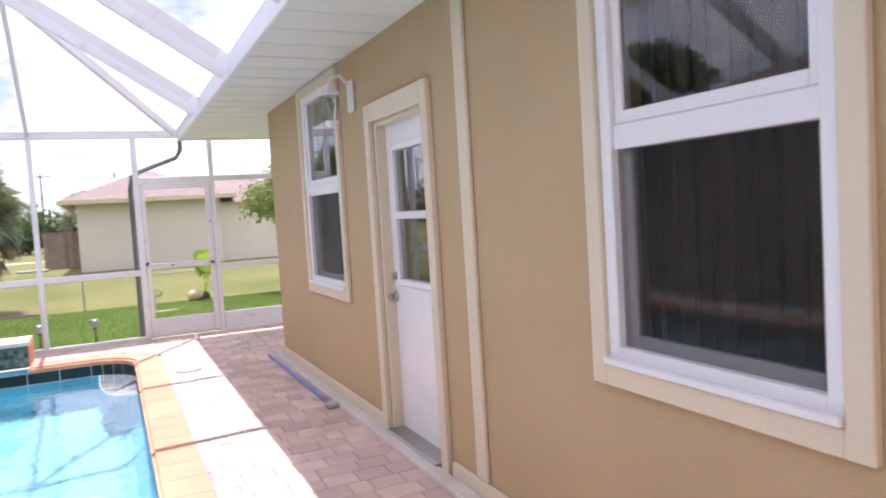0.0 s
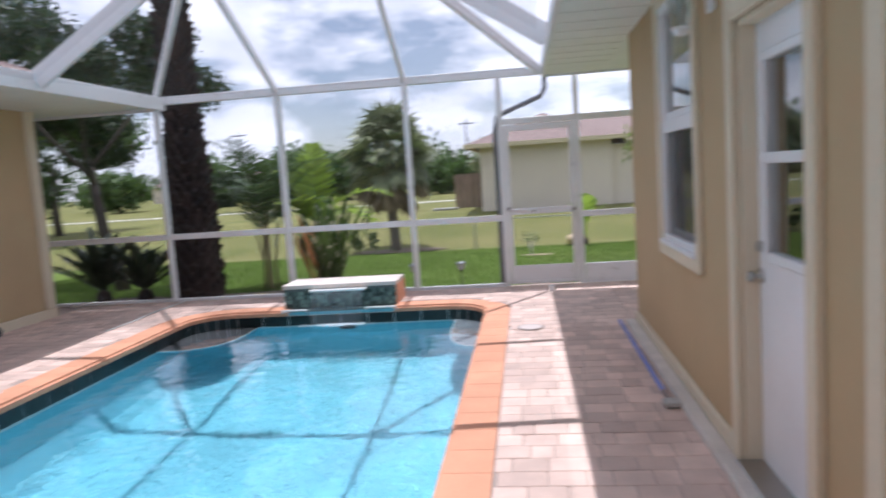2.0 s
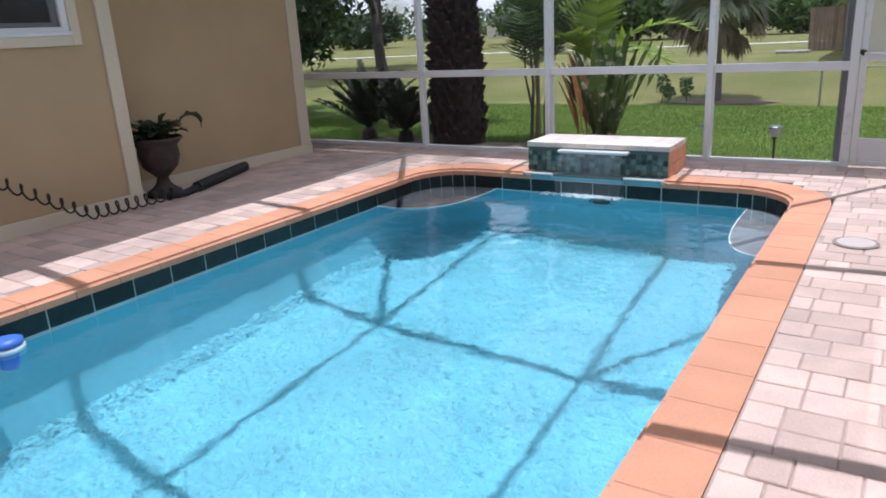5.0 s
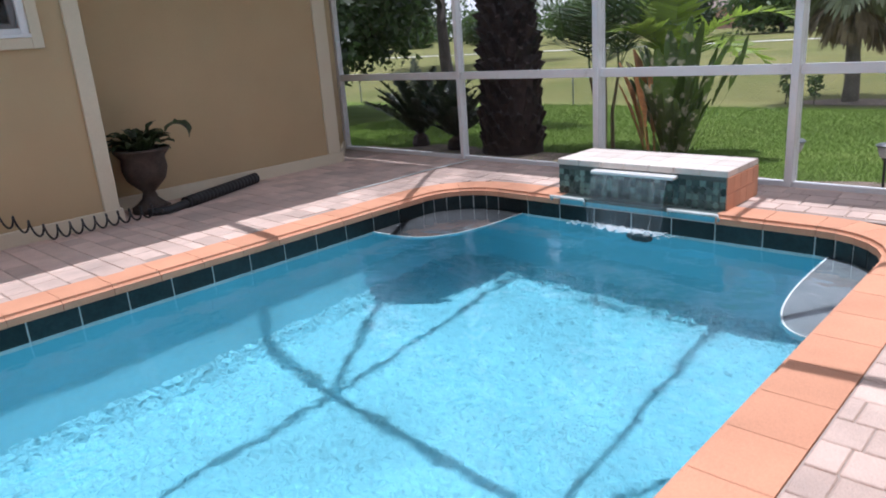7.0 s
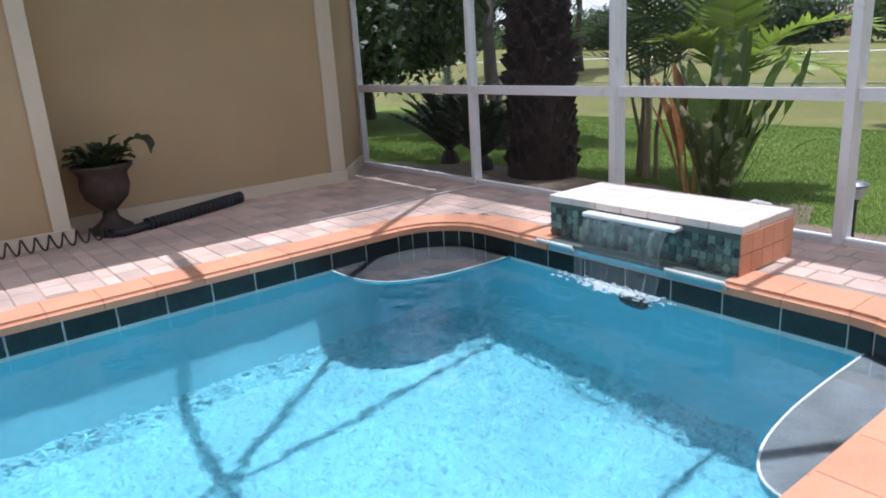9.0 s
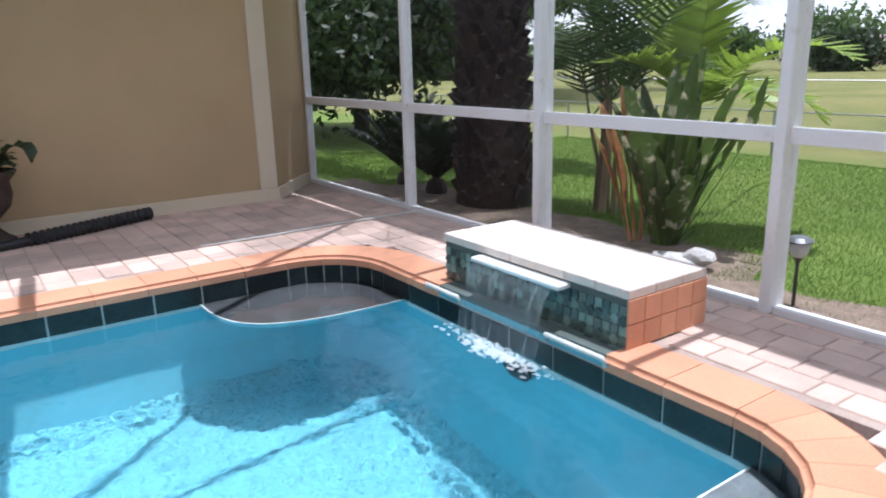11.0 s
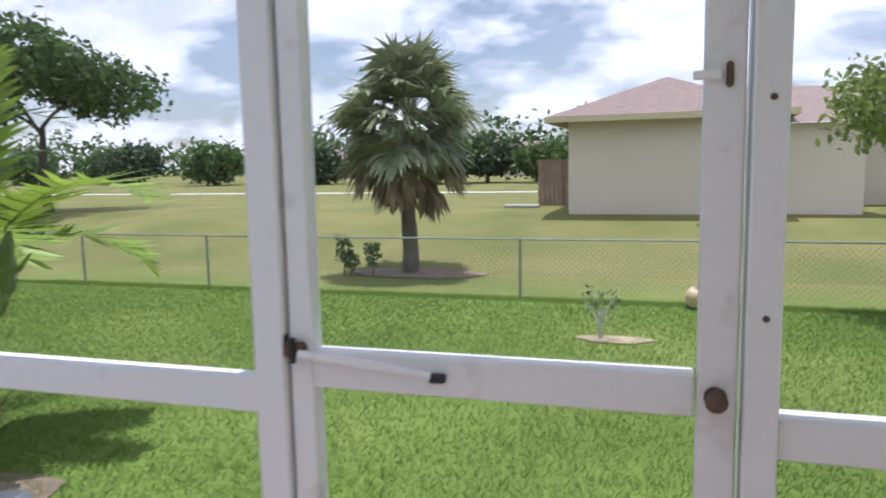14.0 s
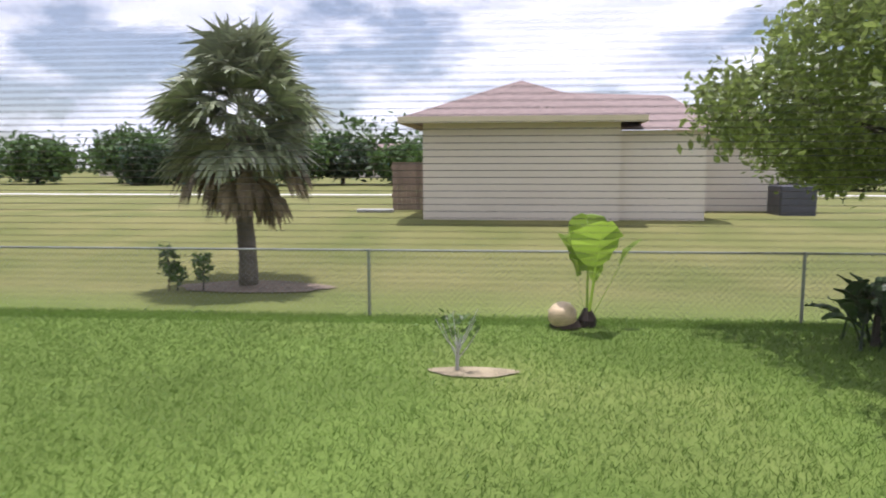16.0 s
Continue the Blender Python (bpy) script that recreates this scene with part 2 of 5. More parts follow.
RUST = mat("dry_rust_leaf", (0.52, 0.25, 0.1), 0.75, vary=0.4, scale=12, island=0.3, trans=0.2)
BARK = mat("tree_bark", (0.06, 0.048, 0.038), 0.9, vary=0.4, scale=6, bump=0.8, bump_scale=30)
PALMB = mat("palm_boot", (0.035, 0.022, 0.019), 0.85, vary=0.5, scale=5, grain=40, island=0.5, bump=0.6)
TRUNKG = mat("grey_palm_trunk", (0.13, 0.11, 0.09), 0.9, vary=0.35, scale=8, bump=0.7, bump_scale=30)
NBWALL = mat("pale_yellow_stucco", (0.67, 0.60, 0.50), 0.9, vary=0.05, scale=0.6)
NBTRIM = mat("cream_fascia", (0.6, 0.52, 0.34), 0.7, vary=0.05)
WOODF = mat("brown_wood_fence", (0.26, 0.19, 0.15), 0.85, vary=0.3, piece=0.2)
TERRA = mat("weathered_urn", (0.055, 0.038, 0.03), 0.7, vary=0.45, scale=12, bump=0.4)
POT = mat("tan_ceramic", (0.55, 0.42, 0.25), 0.5, vary=0.25, scale=8)
GALV = mat("galvanised_steel", (0.33, 0.34, 0.32), 0.5, metal=0.6, vary=0.15)
FROST = mat("frosted_plastic", (0.62, 0.62, 0.58), 0.4, vary=0.08, trans=0.3)
ROCK = mat("grey_rock", (0.45, 0.44, 0.42), 0.9, vary=0.3, scale=9, bump=0.6, bump_scale=30)

# ---- builders ----


def mesh_of(name, bm, material):
    me = bpy.data.meshes.new(name)
    bm.normal_update()
    bm.to_mesh(me)
    bm.free()
    me.materials.append(material)
    return me


def part(name, bm, material, parent, label="", m=None, smooth=False):
    ob = new(name, mesh_of(name, bm, material))
    if smooth:
        ob.data.shade_smooth()
    ob.parent = parent
    if m is not None:
        ob.matrix_basis = m
    if label:
        tagged(ob, label)
    return ob


def single(name, bm, material, label, category, kind="", group="", smooth=False):
    ob = new(name, mesh_of(name, bm, material))
    if smooth:
        ob.data.shade_smooth()
    return tagged(ob, label, category, group, kind)


def empty(name, loc, label, category, group="", kind="", rz=0):
    ob = new(name)
    ob.empty_display_size = 0.1
    ob.matrix_basis = pose(*loc, 0, 0, rz)
    return tagged(ob, label, category, group, kind)


def box(x0, x1, y0, y1, z0, z1, bm=None, bevel=0.0):
    own = bm is None
    bm = bm or bmesh.new()
    made = bmesh.ops.create_cube(bm, size=1, matrix=Matrix.Translation(((x0 + x1) / 2, (y0 + y1) / 2, (z0 + z1) / 2)) @ Matrix.Diagonal((x1 - x0, y1 - y0, z1 - z0, 1)))
    if bevel:
        edges = list({e for v in made["verts"] for e in v.link_edges})
        bmesh.ops.bevel(bm, geom=edges, offset=bevel, segments=1, affect="EDGES")
    return bm


def bar(a, b, w, h, bm=None, up=(0, 0, 1)):
    """A square bar from a to b: w across, h along up."""
    bm = bm or bmesh.new()
    a, b = Vector(a), Vector(b)
    d = (b - a).normalized()
    side = d.cross(Vector(up))
    side = side.normalized() if side.length > 1e-4 else Vector((1, 0, 0))
    top = side.cross(d).normalized()
    vs = []
    for p in (a, b):
        for sx, sy in ((-1, -1), (1, -1), (1, 1), (-1, 1)):
            vs.append(bm.verts.new(p + side * sx * w / 2 + top * sy * h / 2))
    for f in ((3, 2, 1, 0), (4, 5, 6, 7), (0, 1, 5, 4), (1, 2, 6, 5), (2, 3, 7, 6), (3, 0, 4, 7)):
        bm.faces.new([vs[i] for i in f])
    return bm


def tube(points, radii, n=8, bm=None, cap=True):
    """A tapered tube along points."""
    bm = bm or bmesh.new()
    pts = [Vector(p) for p in points]
    rings = []
    for i, p in enumerate(pts):
        d = (pts[min(i + 1, len(pts) - 1)] - pts[max(i - 1, 0)]).normalized()
        a = d.orthogonal().normalized() if abs(d.z) > 0.9 else d.cross(Vector((0, 0, 1))).normalized()
        if i and a.dot(last) < 0:
            a = -a
        last = a
        b = d.cross(a)
        r = radii[i] if hasattr(radii, "__len__") else radii
        rings.append([bm.verts.new(p + (a * math.cos(k * 2 * math.pi / n) + b * math.sin(k * 2 * math.pi / n)) * r) for k in range(n)])
    for r0, r1 in zip(rings, rings[1:]):
        for k in range(n):
            bm.faces.new((r0[k], r0[(k + 1) % n], r1[(k + 1) % n], r1[k]))
    if cap:
        bm.faces.new(rings[0][::-1])
        bm.faces.new(rings[-1])
    return bm


def lathe(profile, n=24, bm=None):
    bm = bm or bmesh.new()
    rings = [[bm.verts.new((r * math.cos(k * 2 * math.pi / n), r * math.sin(k * 2 * math.pi / n), z)) for k in range(n)] for r, z in profile]
    for r0, r1 in zip(rings, rings[1:]):
        for k in range(n):
            bm.faces.new((r0[k], r0[(k + 1) % n], r1[(k + 1) % n], r1[k]))
    bm.faces.new(rings[0][::-1])
    bm.faces.new(rings[-1])
    return bm


def quad(*pts, bm=None):
    bm = bm or bmesh.new()
    bm.faces.new([bm.verts.new(p) for p in pts])
    return bm


def raw_mesh(name, verts, faces, material):
    me = bpy.data.meshes.new(name)
    me.from_pydata([tuple(v) for v in verts], [], faces)
    me.materials.append(material)
    me.update()
    return me


def ground_z(y):
    return float(np.interp(y, [11.0, 16.4, 18.2, 20.1, 22.6, 28.8, 34.0, 57.0, 400.0], [-0.1, -0.26, -0.29, -0.63, -0.68, 0.0, 0.0, -0.62, -0.62]))

# ---- ground ----
IN_X0, IN_X1, IN_Y0, IN_Y1 = -5.9, 4.3, -4.0, 11.06
xs = [-400, -120, -60, -30, -16, -10, IN_X0, -2, 1, IN_X1, 10, 16, 30, 60, 120, 400]
ys = [-60, -20, IN_Y0, 0, 5, IN_Y1, 12, 13.5, 15, 16.4, 17.3, 18.2, 19, 20.1, 21, 22.6, 24, 26, 28.8, 34, 40, 50, 57, 70, 120, 250, 420]
bm = bmesh.new()
gv = {(i, j): bm.verts.new((x, y, ground_z(y))) for i, x in enumerate(xs) for j, y in enumerate(ys)}
for i in range(len(xs) - 1):
    for j in range(len(ys) - 1):
        if xs[i] >= IN_X0 and xs[i + 1] <= IN_X1 and ys[j] >= IN_Y0 and ys[j + 1] <= IN_Y1:
            continue
        bm.faces.new((gv[i, j], gv[i + 1, j], gv[i + 1, j + 1], gv[i, j + 1]))
single("ground", bm, GRASS, "mown green lawn with drier yellowish patches", "lawn", "structure")

# pale path far across the lawn
bm = bmesh.new()
for k in range(12):
    xa, xb = -150 + k * 25, -125 + k * 25
    ya, yb = 56 + 0.0006 * (xa + 20) ** 2 * (xa < -20), 56 + 0.0006 * (xb + 20) ** 2 * (xb < -20)
    quad((xa, ya, ground_z(56) + 0.03), (xb, yb, ground_z(56) + 0.03), (xb, yb + 2.2, ground_z(58) + 0.03), (xa, ya + 2.2, ground_z(58) + 0.03), bm=bm)
single("road", bm, ROAD, "pale concrete path across the far lawn", "path", "structure")

# bare strip of dry soil along the screen
bm = bmesh.new()
bed = []
rnd = random.Random(4)
nb = 40
for k in range(nb + 1):
    x = -6.2 + k * (2.6 + 6.2) / nb
    far = 11.8 + 0.25 * noise.noise((x * 1.3, 0, 0)) + (0.5 if -5.5 < x < -0.9 else 0.0)
    bed.append((bm.verts.new((x, 11.06, ground_z(11.06) + 0.012)), bm.verts.new((x, far, ground_z(far) + 0.012))))
for a, b in zip(bed, bed[1:]):
    bm.faces.new((a[0], b[0], b[1], a[1]))
single("planting_bed", bm, MULCH_SHADOW, "strip of bare brown soil beside the screen", "soil", "structure")

# ---- pool ----
WATER_Z, POOL_F = -0.19, -1.6
PX0, PX1, PY0, PY1, PR = -2.79, 0.905, -1.6, 9.88, 0.5


def pool_path(off, step=0.3):
    """Points round the pool's edge, anticlockwise, moved outwards by off, with far corners rounded."""
    x0, x1, y0, y1 = PX0 - off, PX1 + off, PY0 - off, PY1 + off
    r = PR + off
    pts = []
    n = int((PY1 - PR - PY0) / step)
    pts += [(x1, PY0 + (PY1 - PR - PY0) * k / n) for k in range(n + 1)]
    pts += [(PX1 - PR + r * math.cos(a), PY1 - PR + r * math.sin(a)) for a in [math.pi / 2 * k / 6 for k in range(1, 6)]]
    n2 = int((PX1 - PX0 - 2 * PR) / step)
    pts += [(PX1 - PR - (PX1 - PX0 - 2 * PR) * k / n2, y1) for k in range(n2 + 1)]
    pts += [(PX0 + PR + r * math.cos(a), PY1 - PR + r * math.sin(a)) for a in [math.pi / 2 + math.pi / 2 * k / 6 for k in range(1, 6)]]
    pts += [(x0, PY1 - PR - (PY1 - PR - PY0) * k / n) for k in range(n + 1)]
    n3 = int((PX1 - PX0) / step)
    pts += [(PX0 + (PX1 - PX0) * k / n3, y0) for k in range(1, n3)]
    return pts


edge = pool_path(0.0)
bm = bmesh.new()
top = [bm.verts.new((x, y, -0.03)) for x, y in edge]
cove = [bm.verts.new((x + (0.12 if x < -0.94 else -0.12) * (PY0 + 0.1 < y), y - 0.12 * (y > 5) + 0.12 * (y < 0), POOL_F + 0.14)) for x, y in edge]
mid = [bm.verts.new((x, y, POOL_F + 0.5)) for x, y in edge]
low = [bm.verts.new((-0.94 + (x + 0.94) * 0.86, 4.1 + (y - 4.1) * 0.95, POOL_F)) for x, y in edge]
ne = len(edge)
for ra, rb in ((top, mid), (mid, cove), (cove, low)):
    for k in range(ne):
        bm.faces.new((ra[k], ra[(k + 1) % ne], rb[(k + 1) % ne], rb[k])).material_index = 0 if ra is cove else 1
bm.faces.new(low)
pool = single("pool_basin", bm, PLASTER, "light blue plastered swimming pool basin set in the deck", "pool", "structure")
pool.data.materials.append(PLASTERW)
bm = bmesh.new()
bm.faces.new([bm.verts.new((x, y, WATER_Z)) for x, y in pool_path(0.001)])
water = single("water", bm, WATER, "clear rippled turquoise pool water", "water", "structure")
water.visible_shadow = False

# corner ledges just under the water
for cx, sx, lb, la in ((PX0, 1, 0.78, 1.13), (PX1, -1, 0.41, 1.38)):
    n, front = 16, []
    for k in range(n + 1):
        a = math.pi / 2 * k / n
        front.append((cx + sx * max(0.004, lb * math.sin(a) ** 0.6), PY1 - max(0.004, la * math.cos(a) ** 0.6)))
    pts = front + [(cx + sx * (PR - PR * math.sin(radians(90 * k / 5))), PY1 - PR + PR * math.cos(radians(90 * k / 5))) for k in range(0, 6) if PR - PR * math.sin(radians(90 * k / 5)) < lb - 0.01]
    led = empty("corner_ledge", (0, 0, 0), "grey pebble corner ledge just under the pool water", "pool ledge", "corner ledges", "structure")
    bm = bmesh.new()
    bm.faces.new([bm.verts.new((x, y, WATER_Z - 0.02)) for x, y in pts])
    bmesh.ops.recalc_face_normals(bm, faces=bm.faces[:])
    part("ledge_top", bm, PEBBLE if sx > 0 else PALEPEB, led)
    bm = bmesh.new()
    for p, q in zip(front, front[1:]):
        p2, q2 = [(cx + sx * (0.004 + 0.1 * abs(v[0] - cx)), PY1 - 0.004 - 0.1 * (PY1 - v[1])) for v in (p, q)]
        quad((*p, WATER_Z - 0.03), (*q, WATER_Z - 0.03), (*q, WATER_Z - 0.09), (*p, WATER_Z - 0.09), bm=bm)
        quad((*p, WATER_Z - 0.09), (*q, WATER_Z - 0.09), (*q2, WATER_Z - 0.2), (*p2, WATER_Z - 0.2), bm=bm)
    part("ledge_front", bm, PLASTERW, led, "blue plastered ledge front")
    bm = bmesh.new()
    for p, q in zip(front, front[1:]):
        bar((*p, WATER_Z - 0.02), (*q, WATER_Z - 0.02), 0.01, 0.012, bm)
    part("ledge_edge", bm, GROUT, led, "pale nosing along the ledge")

# grout band behind the waterline tiles
bm = bmesh.new()
ga, gb = pool_path(-0.006), pool_path(-0.006)
va = [bm.verts.new((x, y, -0.065)) for x, y in ga]
vb = [bm.verts.new((x, y, -0.30)) for x, y in gb]
for k in range(ne):
    bm.faces.new((va[k], va[(k + 1) % ne], vb[(k + 1) % ne], vb[k]))
grout = single("waterline_band", bm, GROUT, "pale grout behind dark waterline tiles", "grout", "structure")

# round drain outlet on the far wall
bm = lathe([(0.02, 0.0), (0.11, 0.0), (0.115, 0.012), (0.1, 0.02), (0.0, 0.02)], 20)
bmesh.ops.transform(bm, matrix=pose(-0.86, PY1 - 0.02, -0.40, 90, 0, 0), verts=bm.verts[:])
single("pool_inlet", bm, PEBBLE, "round grey inlet cover on the pool wall", "pool inlet")

# ---- block wall with the water spout ----
SX0, SX1, SY0, SY1, SZ = -1.71, -0.235, 9.985, 10.52, 0.295
spa = empty("waterfall_block", (0, 0, 0), "low waterfall block with green mosaic front and paver top", "pool waterfall")
part("core", box(SX0 + 0.01, SX1 - 0.012, SY0 + 0.012, SY1, -0.02, SZ - 0.05), MORTAR, spa)
part("skirt", box(SX0, SX1, PY1 + 0.004, SY0 + 0.02, -0.32, -0.005), MORTAR, spa, "dark tiled skirt below the mosaic")
# ---- cage ----
CY, ZT, ZR = 11.0, 2.85, 3.92
POSTX = [-5.83, -3.68, -1.91, -0.13, 1.12, 2.13, 4.2]


def cage_screen(name, pts, material, label):
    bm = quad(*pts)
    ob = single(name, bm, material, label, "screen", "structure")
    return ob


cage = empty("screen_enclosure", (0, 0, 0), "white aluminium frame of a pool screen enclosure", "screen enclosure")
for x, w, d in ((-5.80, 0.05, 0.08), (-3.68, 0.05, 0.10), (-1.91, 0.06, 0.14), (-0.13, 0.06, 0.14), (1.125, 0.075, 0.10), (2.13, 0.06, 0.10), (4.2, 0.05, 0.1)):
    post = part("post", box(x - w / 2, x + w / 2, CY - d / 2, CY + d / 2, 0.0, ZT - 0.06, bevel=0.004), WHITE, cage)
for (xa, xb) in zip(POSTX[:-1], POSTX[1:]):
    if (xa, xb) == (1.12, 2.13):
        continue
    part("rail", box(xa + 0.03, xb - 0.03, CY - 0.03, CY + 0.03, 0.89, 0.97, bevel=0.004), WHITE, cage)
part("top_beam", box(-3.72, 1.75, CY - 0.045, CY + 0.045, ZT - 0.06, ZT + 0.05, bevel=0.005), WHITE, cage)
part("header", box(1.13, 4.2, CY - 0.03, CY + 0.03, 2.17, 2.25, bevel=0.004), WHITE, cage)
part("header", box(-5.83, -3.7, CY - 0.03, CY + 0.03, 2.72, 2.79, bevel=0.004), WHITE, cage)
for xa, xb in ((-5.8, -3.705), (-3.655, -1.94), (-1.88, -0.16), (-0.10, 1.087)):
    part("base_rail", box(xa, xb, CY - 0.035, CY + 0.035, -0.01, 0.035, bevel=0.004), WHITE, cage)
part("kick_plate", box(2.172, 4.18, CY - 0.02, CY + 0.02, 0.0, 0.26), WHITE, cage, "white aluminium kick plate")
EL, ER, EZ = -3.5, 1.70, 2.80
XA, XB = -1.73, -0.02
beams = []
for y in (8.3, 6.2, 4.1, 2.0, -0.1, -2.2):
    beams += [((EL, y, EZ), (XA, y, ZR)), ((XA, y, ZR), (XB, y, ZR)), ((XB, y, ZR), (ER, y, EZ))]
for a, b in beams:
    part("roof_beam", bar(a, b, 0.055, 0.2), WHITE, cage)
for x, px in ((XA, -1.91), (XB, -0.13)):
    part("purlin", bar((px, CY, ZT), (x, 8.3, ZR), 0.05, 0.09), WHITE, cage)
    part("purlin", bar((x, 8.3, ZR), (x, -3.9, ZR), 0.05, 0.08), WHITE, cage)
part("hip_beam", bar((-3.68, CY, ZT), (XA, 8.3, ZR), 0.055, 0.11), WHITE, cage)
part("hip_beam", bar((1.66, 10.9, ZT), (XB, 8.3, ZR), 0.055, 0.11), WHITE, cage)
# screens
for xa, xb in zip(POSTX[:-1], POSTX[1:]):
    if (xa, xb) == (1.12, 2.13):
        continue
    z0 = 0.26 if xa > 2 else 0.0
    zt = 2.2 if xa > 1 else ZT - 0.05
    cage_screen("insect_screen", [(xa, CY, z0), (xb, CY, z0), (xb, CY, zt), (xa, CY, zt)], SCREEN, "fine grey insect screen in white frame")
cage_screen("insect_screen", [(1.13, CY, 2.25), (4.2, CY, 2.25), (4.2, CY, 2.75), (1.13, CY, 2.75)], SCREEN, "fine grey insect screen over the door")
cage_screen("insect_screen", [(4.2, 8.47, 0.0), (4.2, CY, 0), (4.2, CY, 2.7), (4.2, 8.47, 2.7)], SCREEN, "fine grey insect screen at the side")
roofs = [[(-3.68, CY, ZT), (1.66, CY, ZT), (XB, 8.3, ZR), (XA, 8.3, ZR)], [(XA, 8.3, ZR), (XB, 8.3, ZR), (XB, -3.9, ZR), (XA, -3.9, ZR)],
         [(EL, -3.9, EZ), (EL, 8.3, EZ), (XA, 8.3, ZR), (XA, -3.9, ZR)], [(ER - 0.1, 8.3, EZ + 0.06), (ER - 0.1, -3.9, EZ + 0.06), (XB, -3.9, ZR), (XB, 8.3, ZR)],
         [(EL, 8.3, EZ), (-3.68, CY, ZT), (XA, 8.3, ZR)], [(ER, 10.9, ZT), (ER, 8.3, EZ), (XB, 8.3, ZR)]]
for r in roofs:
    cage_screen("roof_screen", r, SCREENR, "fine insect screen stretched over roof beams")

# horizontal wires of the upright screens: thin strands that stop a high sun but hardly the view
wires = [(xa + 0.03, xb - 0.03, 0.27 if xa > 1.0 else 0.04, 2.17 if xa > 1.0 else ZT - 0.07) for xa, xb in zip(POSTX[:-1], POSTX[1:])]
wv_, wq_ = [], []
for xa, xb, za, zb in wires:
    z = za
    while z < zb:
        k = len(wv_)
        wv_ += [(xa, CY - 0.00025, z + 0.00027), (xb, CY - 0.00025, z + 0.00027), (xb, CY + 0.00025, z), (xa, CY + 0.00025, z)]
        wq_.append((k, k + 1, k + 2, k + 3))
        z += 0.0025
strands = new("screen_wire", raw_mesh("screen_wire", wv_, wq_, WIRE))
strands.parent = cage
tagged(strands, "fine dark horizontal screen wires", kind="stuff")

# screen door, closed
sdoor = empty("door_1", (1.17, CY - 0.005, 0), "white aluminium screen door, closed, with kick plate", "screen door")
for n_, b_ in (("stile", (0.0, 0.055, -0.03, 0.02, 0.02, 2.16)), ("stile", (0.85, 0.92, -0.03, 0.02, 0.02, 2.16)), ("top_rail", (0.055, 0.845, -0.025, 0.02, 2.08, 2.16)),
               ("mid_rail", (0.055, 0.845, -0.03, 0.02, 0.962, 1.045)), ("bottom_rail", (0.055, 0.845, -0.025, 0.02, 0.02, 0.06))):
    part(n_, box(*b_, bevel=0.004), WHITE, sdoor)
part("kick_plate", box(0.055, 0.845, -0.01, 0.01, 0.06, 0.27), WHITE, sdoor)
part("screen_panel", quad((0.05, 0, 0.27), (0.85, 0, 0.27), (0.85, 0, 2.1), (0.05, 0, 2.1)), SCREEN, sdoor, "fine grey insect screen")
hinge = part("hinge", box(-0.012, 0.045, -0.045, -0.03, 1.03, 1.065, bevel=0.005), RUSTY, sdoor, "dark corroded hinge")
part("hinge_pin", tube([(0.016, -0.05, 1.02), (0.016, -0.05, 1.075)], 0.008, 8), BLACK, hinge, "black hinge pin")
# black box added for the smudge beside the hinge
part("hinge_smudge", box(-0.025, 0.0, -0.042, -0.03, 1.04, 1.08, bevel=0.004), BLACK, hinge)
part("closer_bracket", tube([(0.03, -0.045, 1.04), (0.18, -0.05, 1.03), (0.33, -0.045, 1.01)], [0.01, 0.011, 0.008], 8), WHITE, sdoor, "white door closer arm")
part("closer_clip", box(0.325, 0.36, -0.046, -0.03, 0.995, 1.015, bevel=0.004), BLACK, sdoor)
knob = part("lock_knob", lathe([(0.03, 0), (0.032, 0.01), (0.016, 0.015), (0.016, 0.03), (0.03, 0.036), (0.031, 0.055), (0.02, 0.065)], 14), RUSTY, sdoor, "dark brown round knob", pose(0.882, -0.03, 1.005, 90, 0, 0) @ Matrix.Scale(0.66, 4), smooth=True)
part("catch", box(0.885, 0.897, -0.042, -0.03, 1.57, 1.615, bevel=0.004), RUSTY, sdoor, "small corroded catch")
part("catch_bar", box(0.83, 0.88, -0.042, -0.03, 1.585, 1.601, bevel=0.003), WHITE, sdoor)

for sz in (1.55, 1.16, 0.55):
    part("screw", lathe([(0.006, 0), (0.006, 0.003), (0.002, 0.004)], 8), RUSTY, cage, "small dark screw head", pose(2.132, CY - 0.05, sz, 90, 0, 0))
# downspout
bm = tube([(1.74, 11.0, 2.8), (1.74, 11.06, 2.62), (1.68, 11.1, 2.52), (1.19, 11.12, 2.34), (1.08, 11.12, 2.27), (1.05, 11.12, 2.1), (1.05, 11.12, 0.05), (1.04, 11.2, -0.03)], 0.033, 10)
ds = single("downspout", bm, GREYM, "grey metal downspout running down beside the post", "downspout", smooth=True)

# ---- right house wing ----
WX = 2.465
house_r = empty("wall_east", (0, 0, 0), "tan stucco house wall with cream trim", "wall", kind="structure")
OPEN = [(1.54, 2.515, 0.955, 2.67), (4.13, 5.03, 0.0, 2.21), (5.85, 6.93, 0.955, 2.67)]   # y0, y1, z0, z1
yy = -4.0
segs = []
for y0, y1, z0, z1 in OPEN:
    segs.append((yy, y0, -0.05, 2.79))
    if z0 > 0:
        segs.append((y0, y1, -0.05, z0))
    segs.append((y0, y1, z1, 2.79))
    yy = y1
segs.append((yy, 8.47, -0.05, 2.79))
for y0, y1, z0, z1 in segs:
    part("wall_panel", box(WX, WX + 0.2, y0, y1, z0, z1), STUCCO, house_r)
single("wall_north_east", box(WX + 0.2, 4.4, 8.27, 8.47, -0.05, 2.79), STUCCO, "tan stucco end wall of the house", "wall", "structure")
single("wall_behind", box(WX + 0.2, 4.4, -4.0, -3.8, -0.05, 2.79), STUCCO, "plain tan wall closing the house", "wall", "structure")
